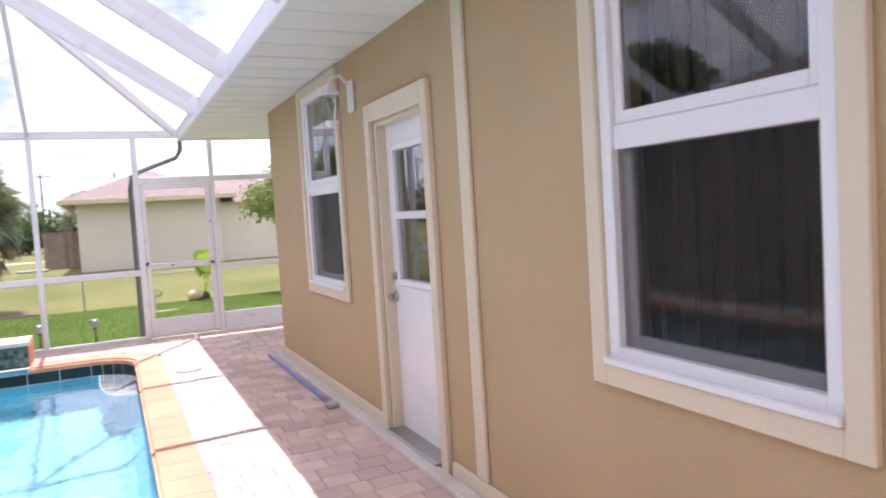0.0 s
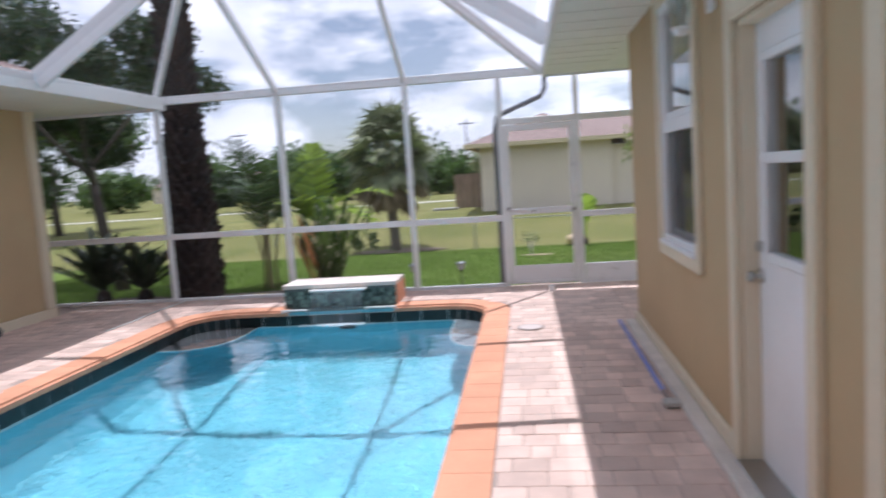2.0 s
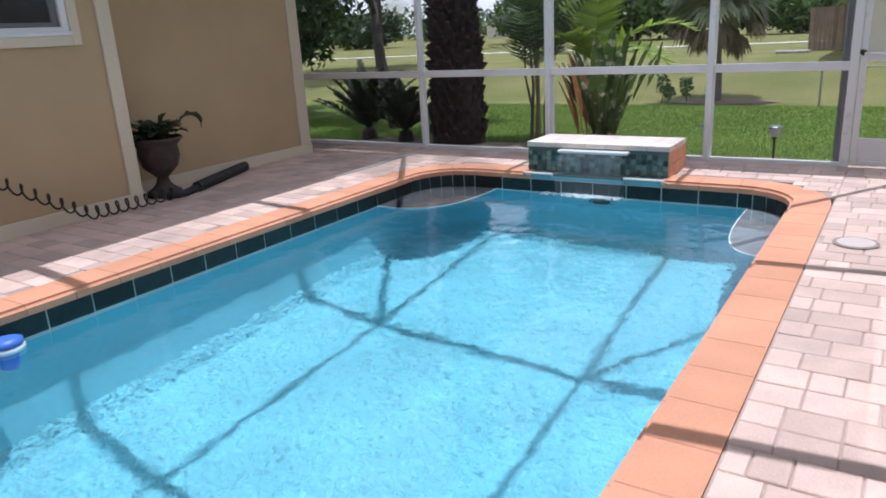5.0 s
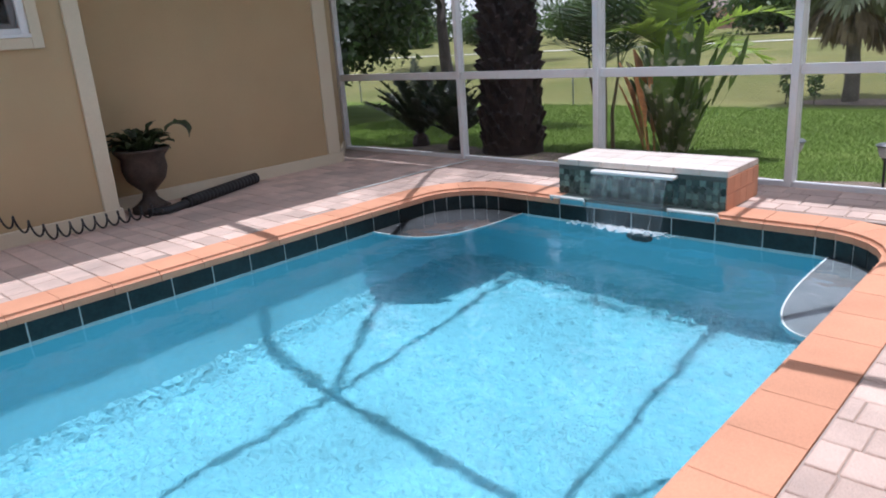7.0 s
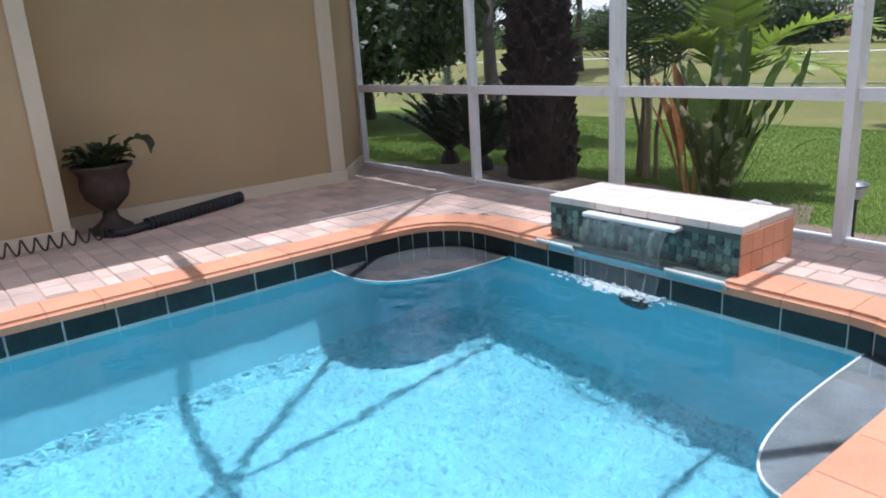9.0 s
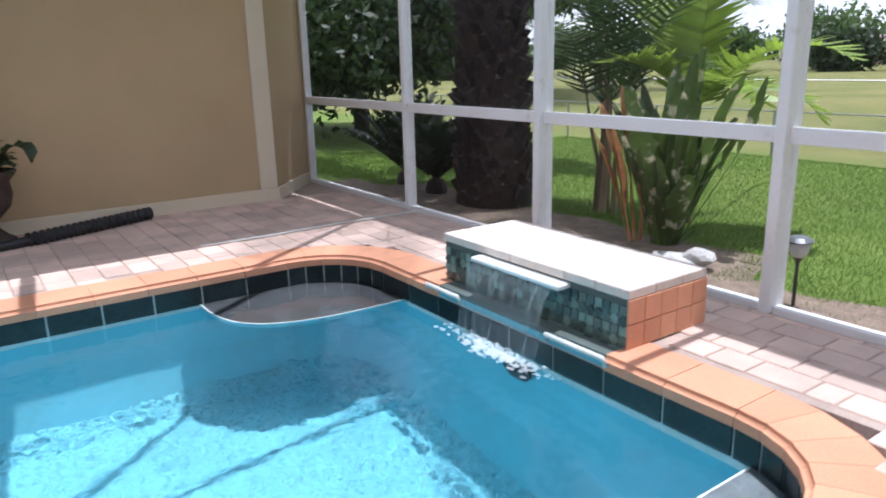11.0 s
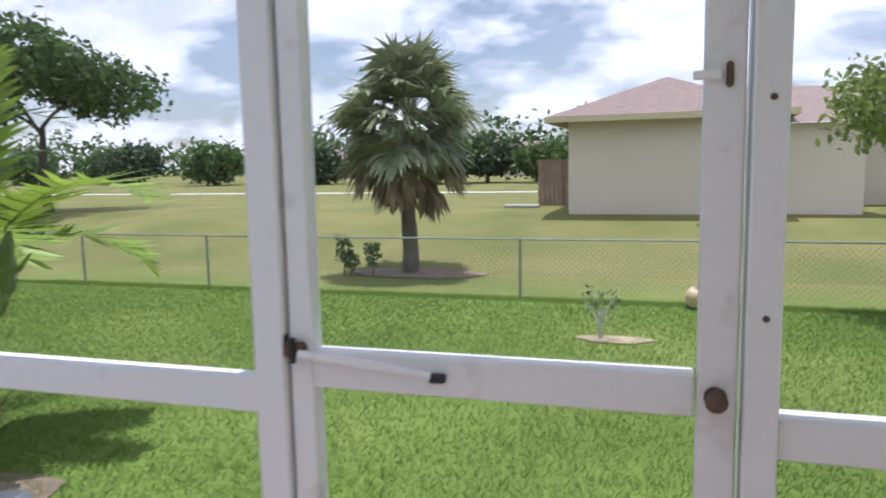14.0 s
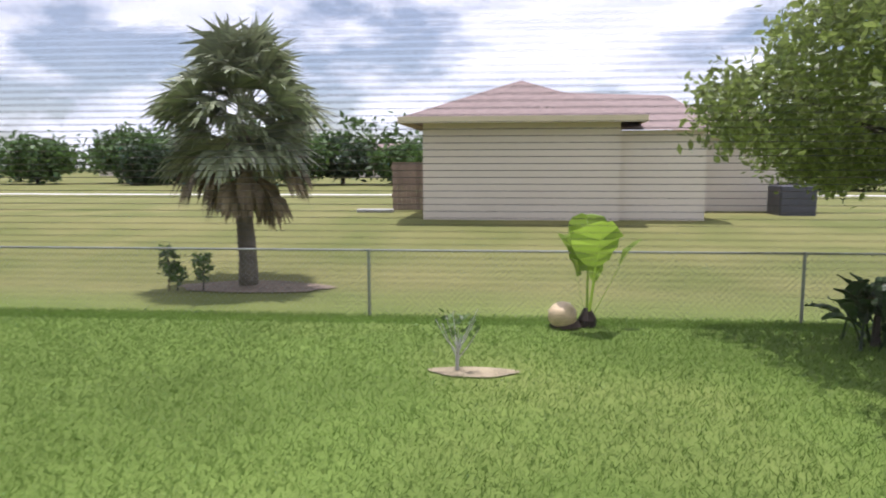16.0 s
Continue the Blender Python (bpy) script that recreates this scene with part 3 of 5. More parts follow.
# added room shell, coloured dark for the dimness behind the glass
single("wall_far_side", box(4.4, 4.6, -4.0, 8.47, -0.05, 2.79), DARKIN, "plain inner wall of the house, dimness painted in", "wall", "structure")
single("floor_inside", box(WX + 0.2, 4.4, -3.8, 8.27, -0.1, -0.02), DARKIN, "floor inside the house, dimness painted in", "floor", "structure")
single("ceiling_inside", box(WX + 0.2, 4.4, -3.8, 8.27, 2.72, 2.76), DARKIN, "ceiling inside the house, dimness painted in", "ceiling", "structure")
# baseboard, band, corner trim
part_of = [("baseboard", (WX - 0.03, WX, -4.0, 4.0, -0.01, 0.11)), ("baseboard", (WX - 0.03, WX, 5.15, 8.47, -0.01, 0.11)),
           ("trim", (WX - 0.025, WX, 3.58, 3.695, 0.112, 2.77))]
for n_, b_ in part_of:
    single(n_, box(*b_, bevel=0.006), TRIM, "cream painted trim on tan stucco wall", "trim", "structure")
# concrete ledge under the baseboard
single("wall_footing", box(WX - 0.13, WX - 0.031, 3.2, 8.45, -0.01, 0.035, bevel=0.01), mat("pale_concrete", (0.62, 0.56, 0.5), 0.9, vary=0.2, bump=0.4), "pale concrete footing along the wall", "footing", "structure")


def window_unit(y0, y1, z0, z1, x, side, name, label):
    """A white single-hung window with cream surround in a wall at x; side -1 faces -x."""
    w = empty(name, (x, (y0 + y1) / 2, z0), label, "window", kind="structure")
    W, H = y1 - y0, z1 - z0
    s = side

    def b(n, xa, xb, ya, yb, za, zb, material, lab="", bev=0.005):
        return part(n, box(min(s * xa, s * xb), max(s * xa, s * xb), ya, yb, za, zb, bevel=bev), material, w, lab)
    t = 0.085
    b("surround", 0, 0.035, -W / 2 - t, -W / 2, -t, H + t, TRIM, "cream stucco surround")
    b("surround", 0, 0.035, W / 2, W / 2 + t, -t, H + t, TRIM)
    b("surround", 0, 0.035, -W / 2, W / 2, -t, 0, TRIM)
    b("surround", 0, 0.035, -W / 2, W / 2, H, H + t, TRIM)
    for ya, yb, za, zb in ((-W / 2, -W / 2 + 0.06, 0, H), (W / 2 - 0.06, W / 2, 0, H), (-W / 2 + 0.06, W / 2 - 0.06, 0, 0.07), (-W / 2 + 0.06, W / 2 - 0.06, H - 0.06, H)):
        b("frame", -0.1, 0.015, ya, yb, za, zb, VINYL)
    mid = H * 0.5
    b("meeting_rail", -0.08, 0.0, -W / 2 + 0.06, W / 2 - 0.06, mid - 0.045, mid + 0.045, VINYL)
    b("sill", 0.0, 0.05, -W / 2 + 0.0, W / 2 - 0.0, 0.0, 0.03, VINYL)
    for za, zb, dx in ((0.06, mid - 0.045, -0.06), (mid + 0.045, H - 0.06, -0.03)):
        for ya, yb in ((-W / 2 + 0.06, -W / 2 + 0.105), (W / 2 - 0.105, W / 2 - 0.06)):
            sash = b("sash", dx - 0.02, dx + 0.02, ya, yb, za, zb, VINYL)
        b("sash", dx - 0.02, dx + 0.02, -W / 2 + 0.105, W / 2 - 0.105, za, za + 0.05, VINYL)
        g = b("pane", dx - 0.004, dx + 0.004, -W / 2 + 0.105, W / 2 - 0.105, za + 0.05, zb, GLASS, bev=0)
        g.parent = sash
    part("insect_screen", quad((-s * 0.02, -W / 2 + 0.06, 0.07), (-s * 0.02, W / 2 - 0.06, 0.07), (-s * 0.02, W / 2 - 0.06, mid - 0.045), (-s * 0.02, -W / 2 + 0.06, mid - 0.045)), INSECT, w, "dark insect screen over the lower sash")
    n = 11
    bm = bmesh.new()
    for k in range(n):
        yk = -W / 2 + (k + 0.5) * W / n
        bar((-s * 0.0 - s * 0.2, yk, 0.0), (-s * 0.2, yk, H), 0.012, W / n * 1.05, bm, up=(0.35, 1, 0))
    part("blind", bm, BLIND, w, "brown vertical blind behind the glass")
    return w


window_unit(1.54, 2.515, 0.955, 2.67, WX, -1, "window_1", "white single-hung window with cream surround, dark inside")
window_unit(5.85, 6.93, 0.955, 2.67, WX, -1, "window_2", "white single-hung window with cream surround beside the lantern")

door = empty("door_2", (WX, 4.58, 0), "white half-glazed exterior door with cream surround", "door", kind="structure")
for n_, b_ in (("surround", (-0.04, 0.0, -0.54, -0.45, 0.0, 2.335)), ("surround", (-0.04, 0.0, 0.45, 0.54, 0.0, 2.335)), ("surround", (-0.04, 0.0, -0.45, 0.45, 2.21, 2.335))):
    part(n_, box(*b_, bevel=0.006), TRIM, door)
for n_, b_ in (("jamb", (0.0, 0.16, -0.45, -0.42, 0.0, 2.21)), ("jamb", (0.0, 0.16, 0.42, 0.45, 0.0, 2.21)), ("jamb", (0.0, 0.16, -0.42, 0.42, 2.18, 2.21))):
    part(n_, box(*b_, bevel=0.003), TRIM, door)
part("threshold", box(-0.06, 0.16, -0.42, 0.42, 0.0, 0.05, bevel=0.006), CHROME, door, "metal threshold")
for b_ in ((0.075, 0.12, -0.418, -0.3, 0.05, 2.18), (0.075, 0.12, 0.3, 0.418, 0.05, 2.18), (0.075, 0.12, -0.3, 0.3, 0.05, 1.10), (0.075, 0.12, -0.3, 0.3, 2.0, 2.18)):
    part("slab", box(*b_), DOORW, door)
for b_ in ((0.06, 0.13, -0.33, -0.285, 1.07, 2.04), (0.06, 0.13, 0.285, 0.33, 1.07, 2.04), (0.06, 0.13, -0.285, 0.285, 1.07, 1.115), (0.06, 0.13, -0.285, 0.285, 1.995, 2.04), (0.06, 0.13, -0.285, 0.285, 1.53, 1.58)):
    part("lite_frame", box(*b_, bevel=0.006), DOORW, door)
part("pane", box(0.09, 0.098, -0.285, 0.285, 1.115, 1.53), GLASS, door)
part("pane", box(0.09, 0.098, -0.285, 0.285, 1.58, 1.995), GLASS, door)
part("blind", box(0.22, 0.23, -0.45, 0.45, 0.9, 2.17), BLIND, door)
kn = part("door_handle", lathe([(0.032, 0), (0.033, 0.008), (0.012, 0.014), (0.012, 0.035), (0.022, 0.04), (0.027, 0.055), (0.02, 0.068), (0.004, 0.072)], 16), CHROME, door, "dull metal knob", pose(0.075, 0.385, 0.985, 0, -90, 0), smooth=True)
part("deadbolt", lathe([(0.028, 0), (0.028, 0.012), (0.02, 0.02), (0.003, 0.02)], 16), CHROME, door, "", pose(0.075, 0.385, 1.13, 0, -90, 0), smooth=True)

# eave on the right: soffit with fascia and gutter, continuing over the covered end
single("soffit_east", box(ER + 0.03, 4.6, -4.0, 10.88, 2.77, 2.80), SOFFIT, "white ribbed soffit under the eave", "soffit", "structure")
bm = bmesh.new()
for k in range(36):
    box(ER + 0.05, WX + 0.0, -4.0 + k * 0.4, -3.988 + k * 0.4, 2.764, 2.77, bm)
single("soffit_rib", bm, SOFFIT, "narrow ribs across the white soffit", "soffit", "structure")
single("fascia_east", box(ER, ER + 0.03, -4.0, 10.88, 2.74, 2.90, bevel=0.005), WHITE, "white aluminium fascia along the eave", "fascia", "structure")
single("fascia_end", box(ER, 4.6, 10.88, 10.91, 2.74, 2.90), WHITE, "white aluminium fascia at the eave end", "fascia", "structure")
# roof out of view, added to keep the sun out of the rooms
single("roof_east", quad((ER, -4, 2.90), (4.6, -4, 3.9), (4.6, 10.9, 3.9), (ER, 10.9, 2.90)), SHINGLE, "unseen shingle roof keeping sun out of the house wing", "roof", "structure")

# wall lantern between door and window
lan = empty("wall_lantern", (WX, 5.44, 2.44), "white wall lantern with clear glass", "wall lamp")
part("backplate", box(-0.025, 0.0, -0.06, 0.06, -0.10, 0.14, bevel=0.01), WHITE, lan)
part("arm", tube([(-0.02, 0, 0.1), (-0.09, 0, 0.17), (-0.16, 0, 0.15), (-0.17, 0, 0.1)], 0.012, 8), WHITE, lan)
part("roof_cap", lathe([(0.085, 0.0), (0.088, 0.012), (0.05, 0.05), (0.02, 0.085), (0.008, 0.1)], 6), WHITE, lan, "", pose(-0.17, 0, 0.02))
lamp_glass = part("glass_body", lathe([(0.045, -0.19), (0.07, 0.0), (0.066, 0.0), (0.042, -0.186)], 6), GLASS, lan, "", pose(-0.17, 0, 0.02))
part("base_ring", lathe([(0.03, -0.23), (0.052, -0.2), (0.052, -0.185), (0.03, -0.185)], 6), WHITE, lan, "", pose(-0.17, 0, 0.02))
part("bulb", lathe([(0.012, -0.17), (0.014, -0.12), (0.028, -0.08), (0.02, -0.04), (0.004, -0.03)], 10), FROST, lamp_glass, "", smooth=True)

# ---- left house wing ----
LA, LB = -4.55, -5.02
single("wall_west", box(LA - 0.2, LA, -4.0, 5.9, -0.05, 2.8), STUCCO, "tan stucco wall across the pool", "wall", "structure")
wl2 = empty("wall_west_window", (0, 0, 0), "tan stucco wall round a window", "wall", kind="structure")
part("wall_panel", box(LA - 0.2, LA, 5.9, 6.97, -0.05, 1.585), STUCCO, wl2)
part("wall_panel", box(LA - 0.2, LA, 5.9, 6.97, 2.55, 2.8), STUCCO, wl2)
part("wall_panel", box(LA - 0.2, LA, 6.97, 7.35, -0.05, 2.8), STUCCO, wl2)
window_unit(5.9, 6.97, 1.585, 2.55, LA, 1, "window_3", "small white window with cream surround in tan stucco")
single("wall_west_room", box(LA - 1.2, LA - 1.1, -4.0, 7.3, -0.05, 2.8), DARKIN, "inner wall with dimness painted in", "wall", "structure")
single("trim_west", box(LA - 0.02, LA + 0.025, 7.24, 7.375, 0.1, 2.75, bevel=0.006), TRIM, "cream corner trim on tan stucco", "trim", "structure")
single("wall_west_step", box(LB, LA - 0.2, 7.33, 7.35, -0.05, 2.8), STUCCO, "short stucco return wall", "wall", "structure")
single("wall_west_recess", box(LB - 0.2, LB, 7.35, 10.22, -0.05, 2.8), STUCCO, "tan stucco recessed wall behind the urn", "wall", "structure")
bm = bmesh.new()
q = [(LB, 10.22), (-5.86, 10.99), (-6.0, 10.85), (LB - 0.2, 10.15)]
lo, hi = [bm.verts.new((*p, -0.05)) for p in q], [bm.verts.new((*p, 2.8)) for p in q]
bm.faces.new(lo[::-1])
bm.faces.new(hi)
for k in range(4):
    bm.faces.new((lo[k], lo[(k + 1) % 4], hi[(k + 1) % 4], hi[k]))
bmesh.ops.recalc_face_normals(bm, faces=bm.faces[:])
single("wall_west_angled", bm, STUCCO, "short angled stucco wall meeting the screen", "wall", "structure")
single("corner_trim", box(LB - 0.03, LB + 0.022, 10.06, 10.24, 0.12, 2.75, bevel=0.006), TRIM, "cream corner trim on tan stucco", "trim", "structure")
for n_, b_ in (("baseboard", (LA, LA + 0.03, -4.0, 7.40, -0.01, 0.12)), ("baseboard", (LB, LB + 0.03, 7.40, 10.25, -0.01, 0.12))):
    single(n_, box(*b_, bevel=0.006), TRIM, "cream painted baseboard on tan stucco wall", "baseboard", "structure")
bm = bar((LB + 0.02, 10.24, 0.055), (-5.83, 10.97, 0.055), 0.03, 0.13)
single("baseboard", bm, TRIM, "cream painted baseboard on angled wall", "baseboard", "structure")
single("soffit_west", box(-6.1, EL - 0.03, -4.0, 10.88, 2.74, 2.77), SOFFIT, "white soffit under the eave", "soffit", "structure")
single("fascia_west", box(EL - 0.03, EL, -4.0, 10.88, 2.70, 2.88, bevel=0.005), WHITE, "white aluminium fascia along the eave", "fascia", "structure")
single("fascia_west_end", box(-6.1, EL, 10.88, 10.91, 2.70, 2.86), WHITE, "white aluminium fascia at the eave end", "fascia", "structure")
bm = bmesh.new()
for k in range(14):
    za, zb = 2.88 + k * 0.09, 2.88 + (k + 1) * 0.09
    xa, xb = EL - 0.02 - k * 0.22, EL - 0.02 - (k + 1) * 0.22
    ye, yf = 8.7 - k * 0.22, 8.7 - (k + 1) * 0.22
    quad((xa, -4, za + 0.012), (xa, ye, za + 0.012), (xb, yf, zb), (xb, -4, zb), bm=bm)
    quad((xa, ye, za + 0.012), (-6.6, ye, za + 0.012), (-6.6, yf, zb), (xb, yf, zb), bm=bm)
    quad((xa, -4, za - 0.01), (xa, ye, za - 0.01), (xa, ye, za + 0.012), (xa, -4, za + 0.012), bm=bm)
single("roof_west", bm, SHINGLE, "reddish brown shingle roof of the far wing", "roof", "structure")
single("roof_west_flat", box(-6.1, EL - 0.03, 8.5, 10.88, 2.772, 2.80), WHITE, "flat white cover over the soffit end", "roof", "structure")
# closing wall behind the walk
single("wall_south", box(-6.0, 4.6, -4.25, -4.02, -0.05, 2.9), STUCCO, "plain tan stucco wall behind", "wall", "structure")
single("wall_west_back", box(-6.4, -6.2, -4.0, 10.6, -0.05, 2.8), STUCCO, "plain outer wall of the wing", "wall", "structure")

# ---- neighbouring house and far things ----


def hip_house(name, cx, cy, w, d, h, rise, rz, label, wall, over=0.55, windows=()):
    zg = ground_z(cy)
    o = empty(name, (cx, cy, zg), label, "house", rz=rz)
    part("wall", box(-w / 2, w / 2, -d / 2, d / 2, -0.6, h), wall, o)
    bm = bmesh.new()
    W, D = w / 2 + over, d / 2 + over
    rx, ry = max(0.05, W - D), max(0.05, D - W)
    e = [bm.verts.new(p) for p in ((-W, -D, h), (W, -D, h), (W, D, h), (-W, D, h))]
    if W >= D:
        t = [bm.verts.new((-rx, 0, h + rise)), bm.verts.new((rx, 0, h + rise))]
        fl_ = ((e[0], e[1], t[1], t[0]), (e[1], e[2], t[1]), (e[2], e[3], t[0], t[1]), (e[3], e[0], t[0]))
    else:
        t = [bm.verts.new((0, -ry, h + rise)), bm.verts.new((0, ry, h + rise))]
        fl_ = ((e[0], e[1], t[0]), (e[1], e[2], t[1], t[0]), (e[2], e[3], t[1]), (e[3], e[0], t[0], t[1]))
    for f in (*fl_, (e[3], e[2], e[1], e[0])):
        bm.faces.new(f)
    part("roof", bm, SHINGLE, o, "pinkish brown shingle roof")
    bm = bmesh.new()
    for a, b in (((-W, -D), (W, -D)), ((W, -D), (W, D)), ((W, D), (-W, D)), ((-W, D), (-W, -D))):
        bar((*a, h - 0.06), (*b, h - 0.06), 0.05, 0.16, bm)
    part("fascia", bm, NBTRIM, o)
    for x, z, ww, hh in windows:
        part("window", box(x - ww / 2, x + ww / 2, -d / 2 - 0.02, -d / 2 + 0.05, z, z + hh), DARKIN, o)
    return o


nh = hip_house("house", 2.32, 35.0, 5.0, 12.0, 2.62, 1.22, -1.0, "pale yellow stucco house with pinkish brown hip roof", NBWALL)
part("wing_wall", box(2.51, 4.65, -5.8, 5.0, -0.6, 2.3), NBWALL, nh)
part("wing_roof", quad((2.56, -6.1, 2.3), (5.2, -6.1, 2.3), (4.6, -1.0, 3.6), (0.8, -1.0, 3.75)), SHINGLE, nh)
part("wing_wall", box(4.71, 8.6, -2.0, 5.0, -0.6, 2.3), NBWALL, nh)
part("wing_roof", quad((4.6, -2.5, 2.3), (9.1, -2.5, 2.3), (7.5, 1.5, 3.5), (4.6, 1.5, 3.5)), SHINGLE, nh)
part("conduit", box(2.7, 2.76, -5.63, -5.6, 1.75, 2.3), NBTRIM, nh)
hip_house("house", -38, 118, 17, 11, 3.0, 2.4, 8, "distant reddish house behind the trees", mat("far_red_wall", (0.5, 0.3, 0.22), 0.9, vary=0.1))
hip_house("house", -64, 140, 18, 10, 3.0, 2.5, 20, "distant pale house behind the trees", NBWALL, windows=((-4, 1, 1.6, 1.3), (3, 1, 1.6, 1.3)))
hip_house("house", -16, 120, 12, 9, 3.0, 2.2, 0, "distant pale house beyond the path", NBWALL)

# brown wooden fence by the neighbour's house
wf = empty("wood_fence", (0.35, 33.0, ground_z(33)), "weathered brown board fence beside the house", "fence")
bmb = box(-0.07, 0.07, -0.012, 0.012, -0.2, 1.5)
board = mesh_of("board", bmb, WOODF)
for k in range(13):
    ob = new("board", board)
    ob.parent = wf
    ob.matrix_basis = pose(-2.0 + k * 0.15, 0, 0)
part("rail", box(-2.1, 0.0, 0.013, 0.05, 0.4, 0.5), WOODF, wf)
part("rail", box(-2.1, 0.0, 0.013, 0.05, 1.3, 1.4), WOODF, wf)
# flat board on the lawn, splash block and air conditioner
single("board_on_lawn", box(-2.6, -1.5, 31.6, 31.9, ground_z(30.7), ground_z(30.7) + 0.1, bevel=0.02), ROCK, "pale slab lying on the lawn", "slab")
ac = empty("air_conditioner", (9.9, 31.5, ground_z(31.5)), "dark grey air conditioning unit by the wall", "air conditioner")
part("casing", box(-0.5, 0.5, -0.5, 0.5, -0.1, 0.85, bevel=0.05), mat("dark_casing", (0.06, 0.06, 0.075), 0.5, vary=0.2), ac)
part("fan_grille", lathe([(0.4, 0.85), (0.4, 0.9), (0.05, 0.92)], 16), BLACK, ac)

# power poles and a small far palm


def power_pole(x, y, h):
    o = empty("power_pole", (x, y, ground_z(y)), "distant wooden power pole with crossarm", "power pole", "power poles")
    part("pole", tube([(0, 0, -0.2), (0, 0, h)], [0.16, 0.1], 8), BARK, o)
    part("crossarm", box(-1.2, 1.2, -0.06, 0.06, h - 0.7, h - 0.55), BARK, o)
    for dx in (-1.05, 0.0, 1.05):
        part("insulator", lathe([(0.05, h - 0.55), (0.07, h - 0.45), (0.03, h - 0.35)], 8), GALV, o, "", pose(dx, 0, 0))


power_pole(-7.0, 108.0, 10.0)
power_pole(-44.0, 112.0, 11.0)

# ---- chain-link fence ----
fx = [-22.0, -16.5, -10.9, -8.2, -5.49, 0.03, 5.6, 11.2, 16.8]
FY = 20.0
cf = empty("chain_link_fence", (0, 0, 0), "low galvanised chain-link fence across the lawn", "fence")


def fy(x):
    return FY - 0.02 * (x - 0.3)


for x in fx:
    zg = ground_z(fy(x))
    part("post", tube([(x, fy(x), zg - 0.1), (x, fy(x), zg + 0.93)], 0.023, 8), GALV, cf)
for a, b in zip(fx, fx[1:]):
    part("top_rail", tube([(a, fy(a), ground_z(fy(a)) + 0.91), (b, fy(b), ground_z(fy(b)) + 0.91)], 0.016, 6), GALV, cf)
wv, wf_ = [], []
wx = fx[0]
while wx < fx[-1] - 1:
    for sgn in (1, -1):
        x0, x1 = (wx, wx + 0.9) if sgn > 0 else (wx + 0.9, wx)
        i0 = len(wv)
        za, zb = ground_z(fy(x0)) + 0.02, ground_z(fy(x1)) + 0.9
        wv += [(x0, fy(x0) + 0.03, za), (x0 + 0.004, fy(x0) + 0.03, za), (x1 + 0.004, fy(x1) + 0.03, zb), (x1, fy(x1) + 0.03, zb)]
        wf_.append((i0, i0 + 1, i0 + 2, i0 + 3))
    wx += 0.085
mesh_ob = new("wire_mesh", raw_mesh("wire_mesh", wv, wf_, GALV))
mesh_ob.parent = cf

# ---- trees and plants ----


def leaf_cloud(rng, blobs, n, size, flat=0.0):
    """Small two-triangle leaves, mostly near the skins of the blobs (x, y, z, rx, ry, rz)."""
    vol = np.array([b[3] * b[4] * b[5] for b in blobs]) ** 0.67
    pick = rng.choice(len(blobs), n, p=vol / vol.sum())
    b = np.array(blobs)[pick]
    d = rng.normal(size=(n, 3))
    d /= np.linalg.norm(d, axis=1)[:, None]
    r = rng.uniform(0.35, 1.0, n) ** 0.55
    lump = 1 + 0.25 * np.sin(d[:, 0] * 7 + pick) * np.cos(d[:, 1] * 6 + pick * 2) + 0.12 * rng.normal(size=n)
    c = b[:, :3] + d * b[:, 3:] * (r * lump)[:, None]
    u = rng.normal(size=(n, 3))
    u[:, 2] *= 1 - flat
    u /= np.linalg.norm(u, axis=1)[:, None]
    w = np.cross(u, rng.normal(size=(n, 3)))
    w /= np.linalg.norm(w, axis=1)[:, None]
    s = size * rng.uniform(0.6, 1.4, n)[:, None]
    v = np.stack([c - u * s, c + w * s * 0.45, c + u * s, c - w * s * 0.45], 1).reshape(-1, 3)
    return v, [(4 * k, 4 * k + 1, 4 * k + 2, 4 * k + 3) for k in range(n)]


def limbs(rng, base, height, r0, spread, n, levels=2, lean=(0, 0)):
    """A tapered trunk that forks into limbs; returns its mesh and the limb tips."""
    bm = bmesh.new()
    tips = []

    def grow(p, d, length, r, level):
        pts, rad = [p], [r]
        for k in range(4):
            d = (d + Vector(rng.normal(size=3)) * 0.13).normalized()
            p = p + d * length / 4
            pts.append(p)
            rad.append(r * (1 - 0.13 * (k + 1)))
        tube(pts, rad, 7, bm)
        if level == 0:
            tips.append(p)
            return
        for k in range(n):
            a = 2 * math.pi * (k + rng.uniform(0, 0.7)) / n
            nd = (d * 0.55 + Vector((math.cos(a), math.sin(a), 0.25)) * spread).normalized()
            grow(p - d * length * 0.05 * k, nd, length * rng.uniform(0.6, 0.85), rad[-1] * 0.75, level - 1)
    grow(Vector(base), Vector((lean[0], lean[1], 1)).normalized(), height, r0, levels)
    return bm, tips


def tree(x, y, h, crown, n, leaf, material, label, seed, spread=0.7, trunk_r=0.14, levels=2, lean=(0, 0), squash=0.7, fork=3, drop=0.0):
    rng = np.random.default_rng(seed)
    o = empty("tree", (x, y, ground_z(y) - 0.05), label, "tree")
    bm, tips = limbs(rng, (0, 0, 0), h, trunk_r, spread, fork, levels, lean)
    part("trunk", bm, BARK, o, smooth=True)
    blobs = [(t.x, t.y, t.z - drop, crown * rng.uniform(0.7, 1.2), crown * rng.uniform(0.7, 1.2), crown * squash * rng.uniform(0.7, 1.1)) for t in tips]
    v, f = leaf_cloud(rng, blobs, n, leaf)
    cr = new("crown", raw_mesh("crown", v, f, material))
    cr.parent = o
    return o


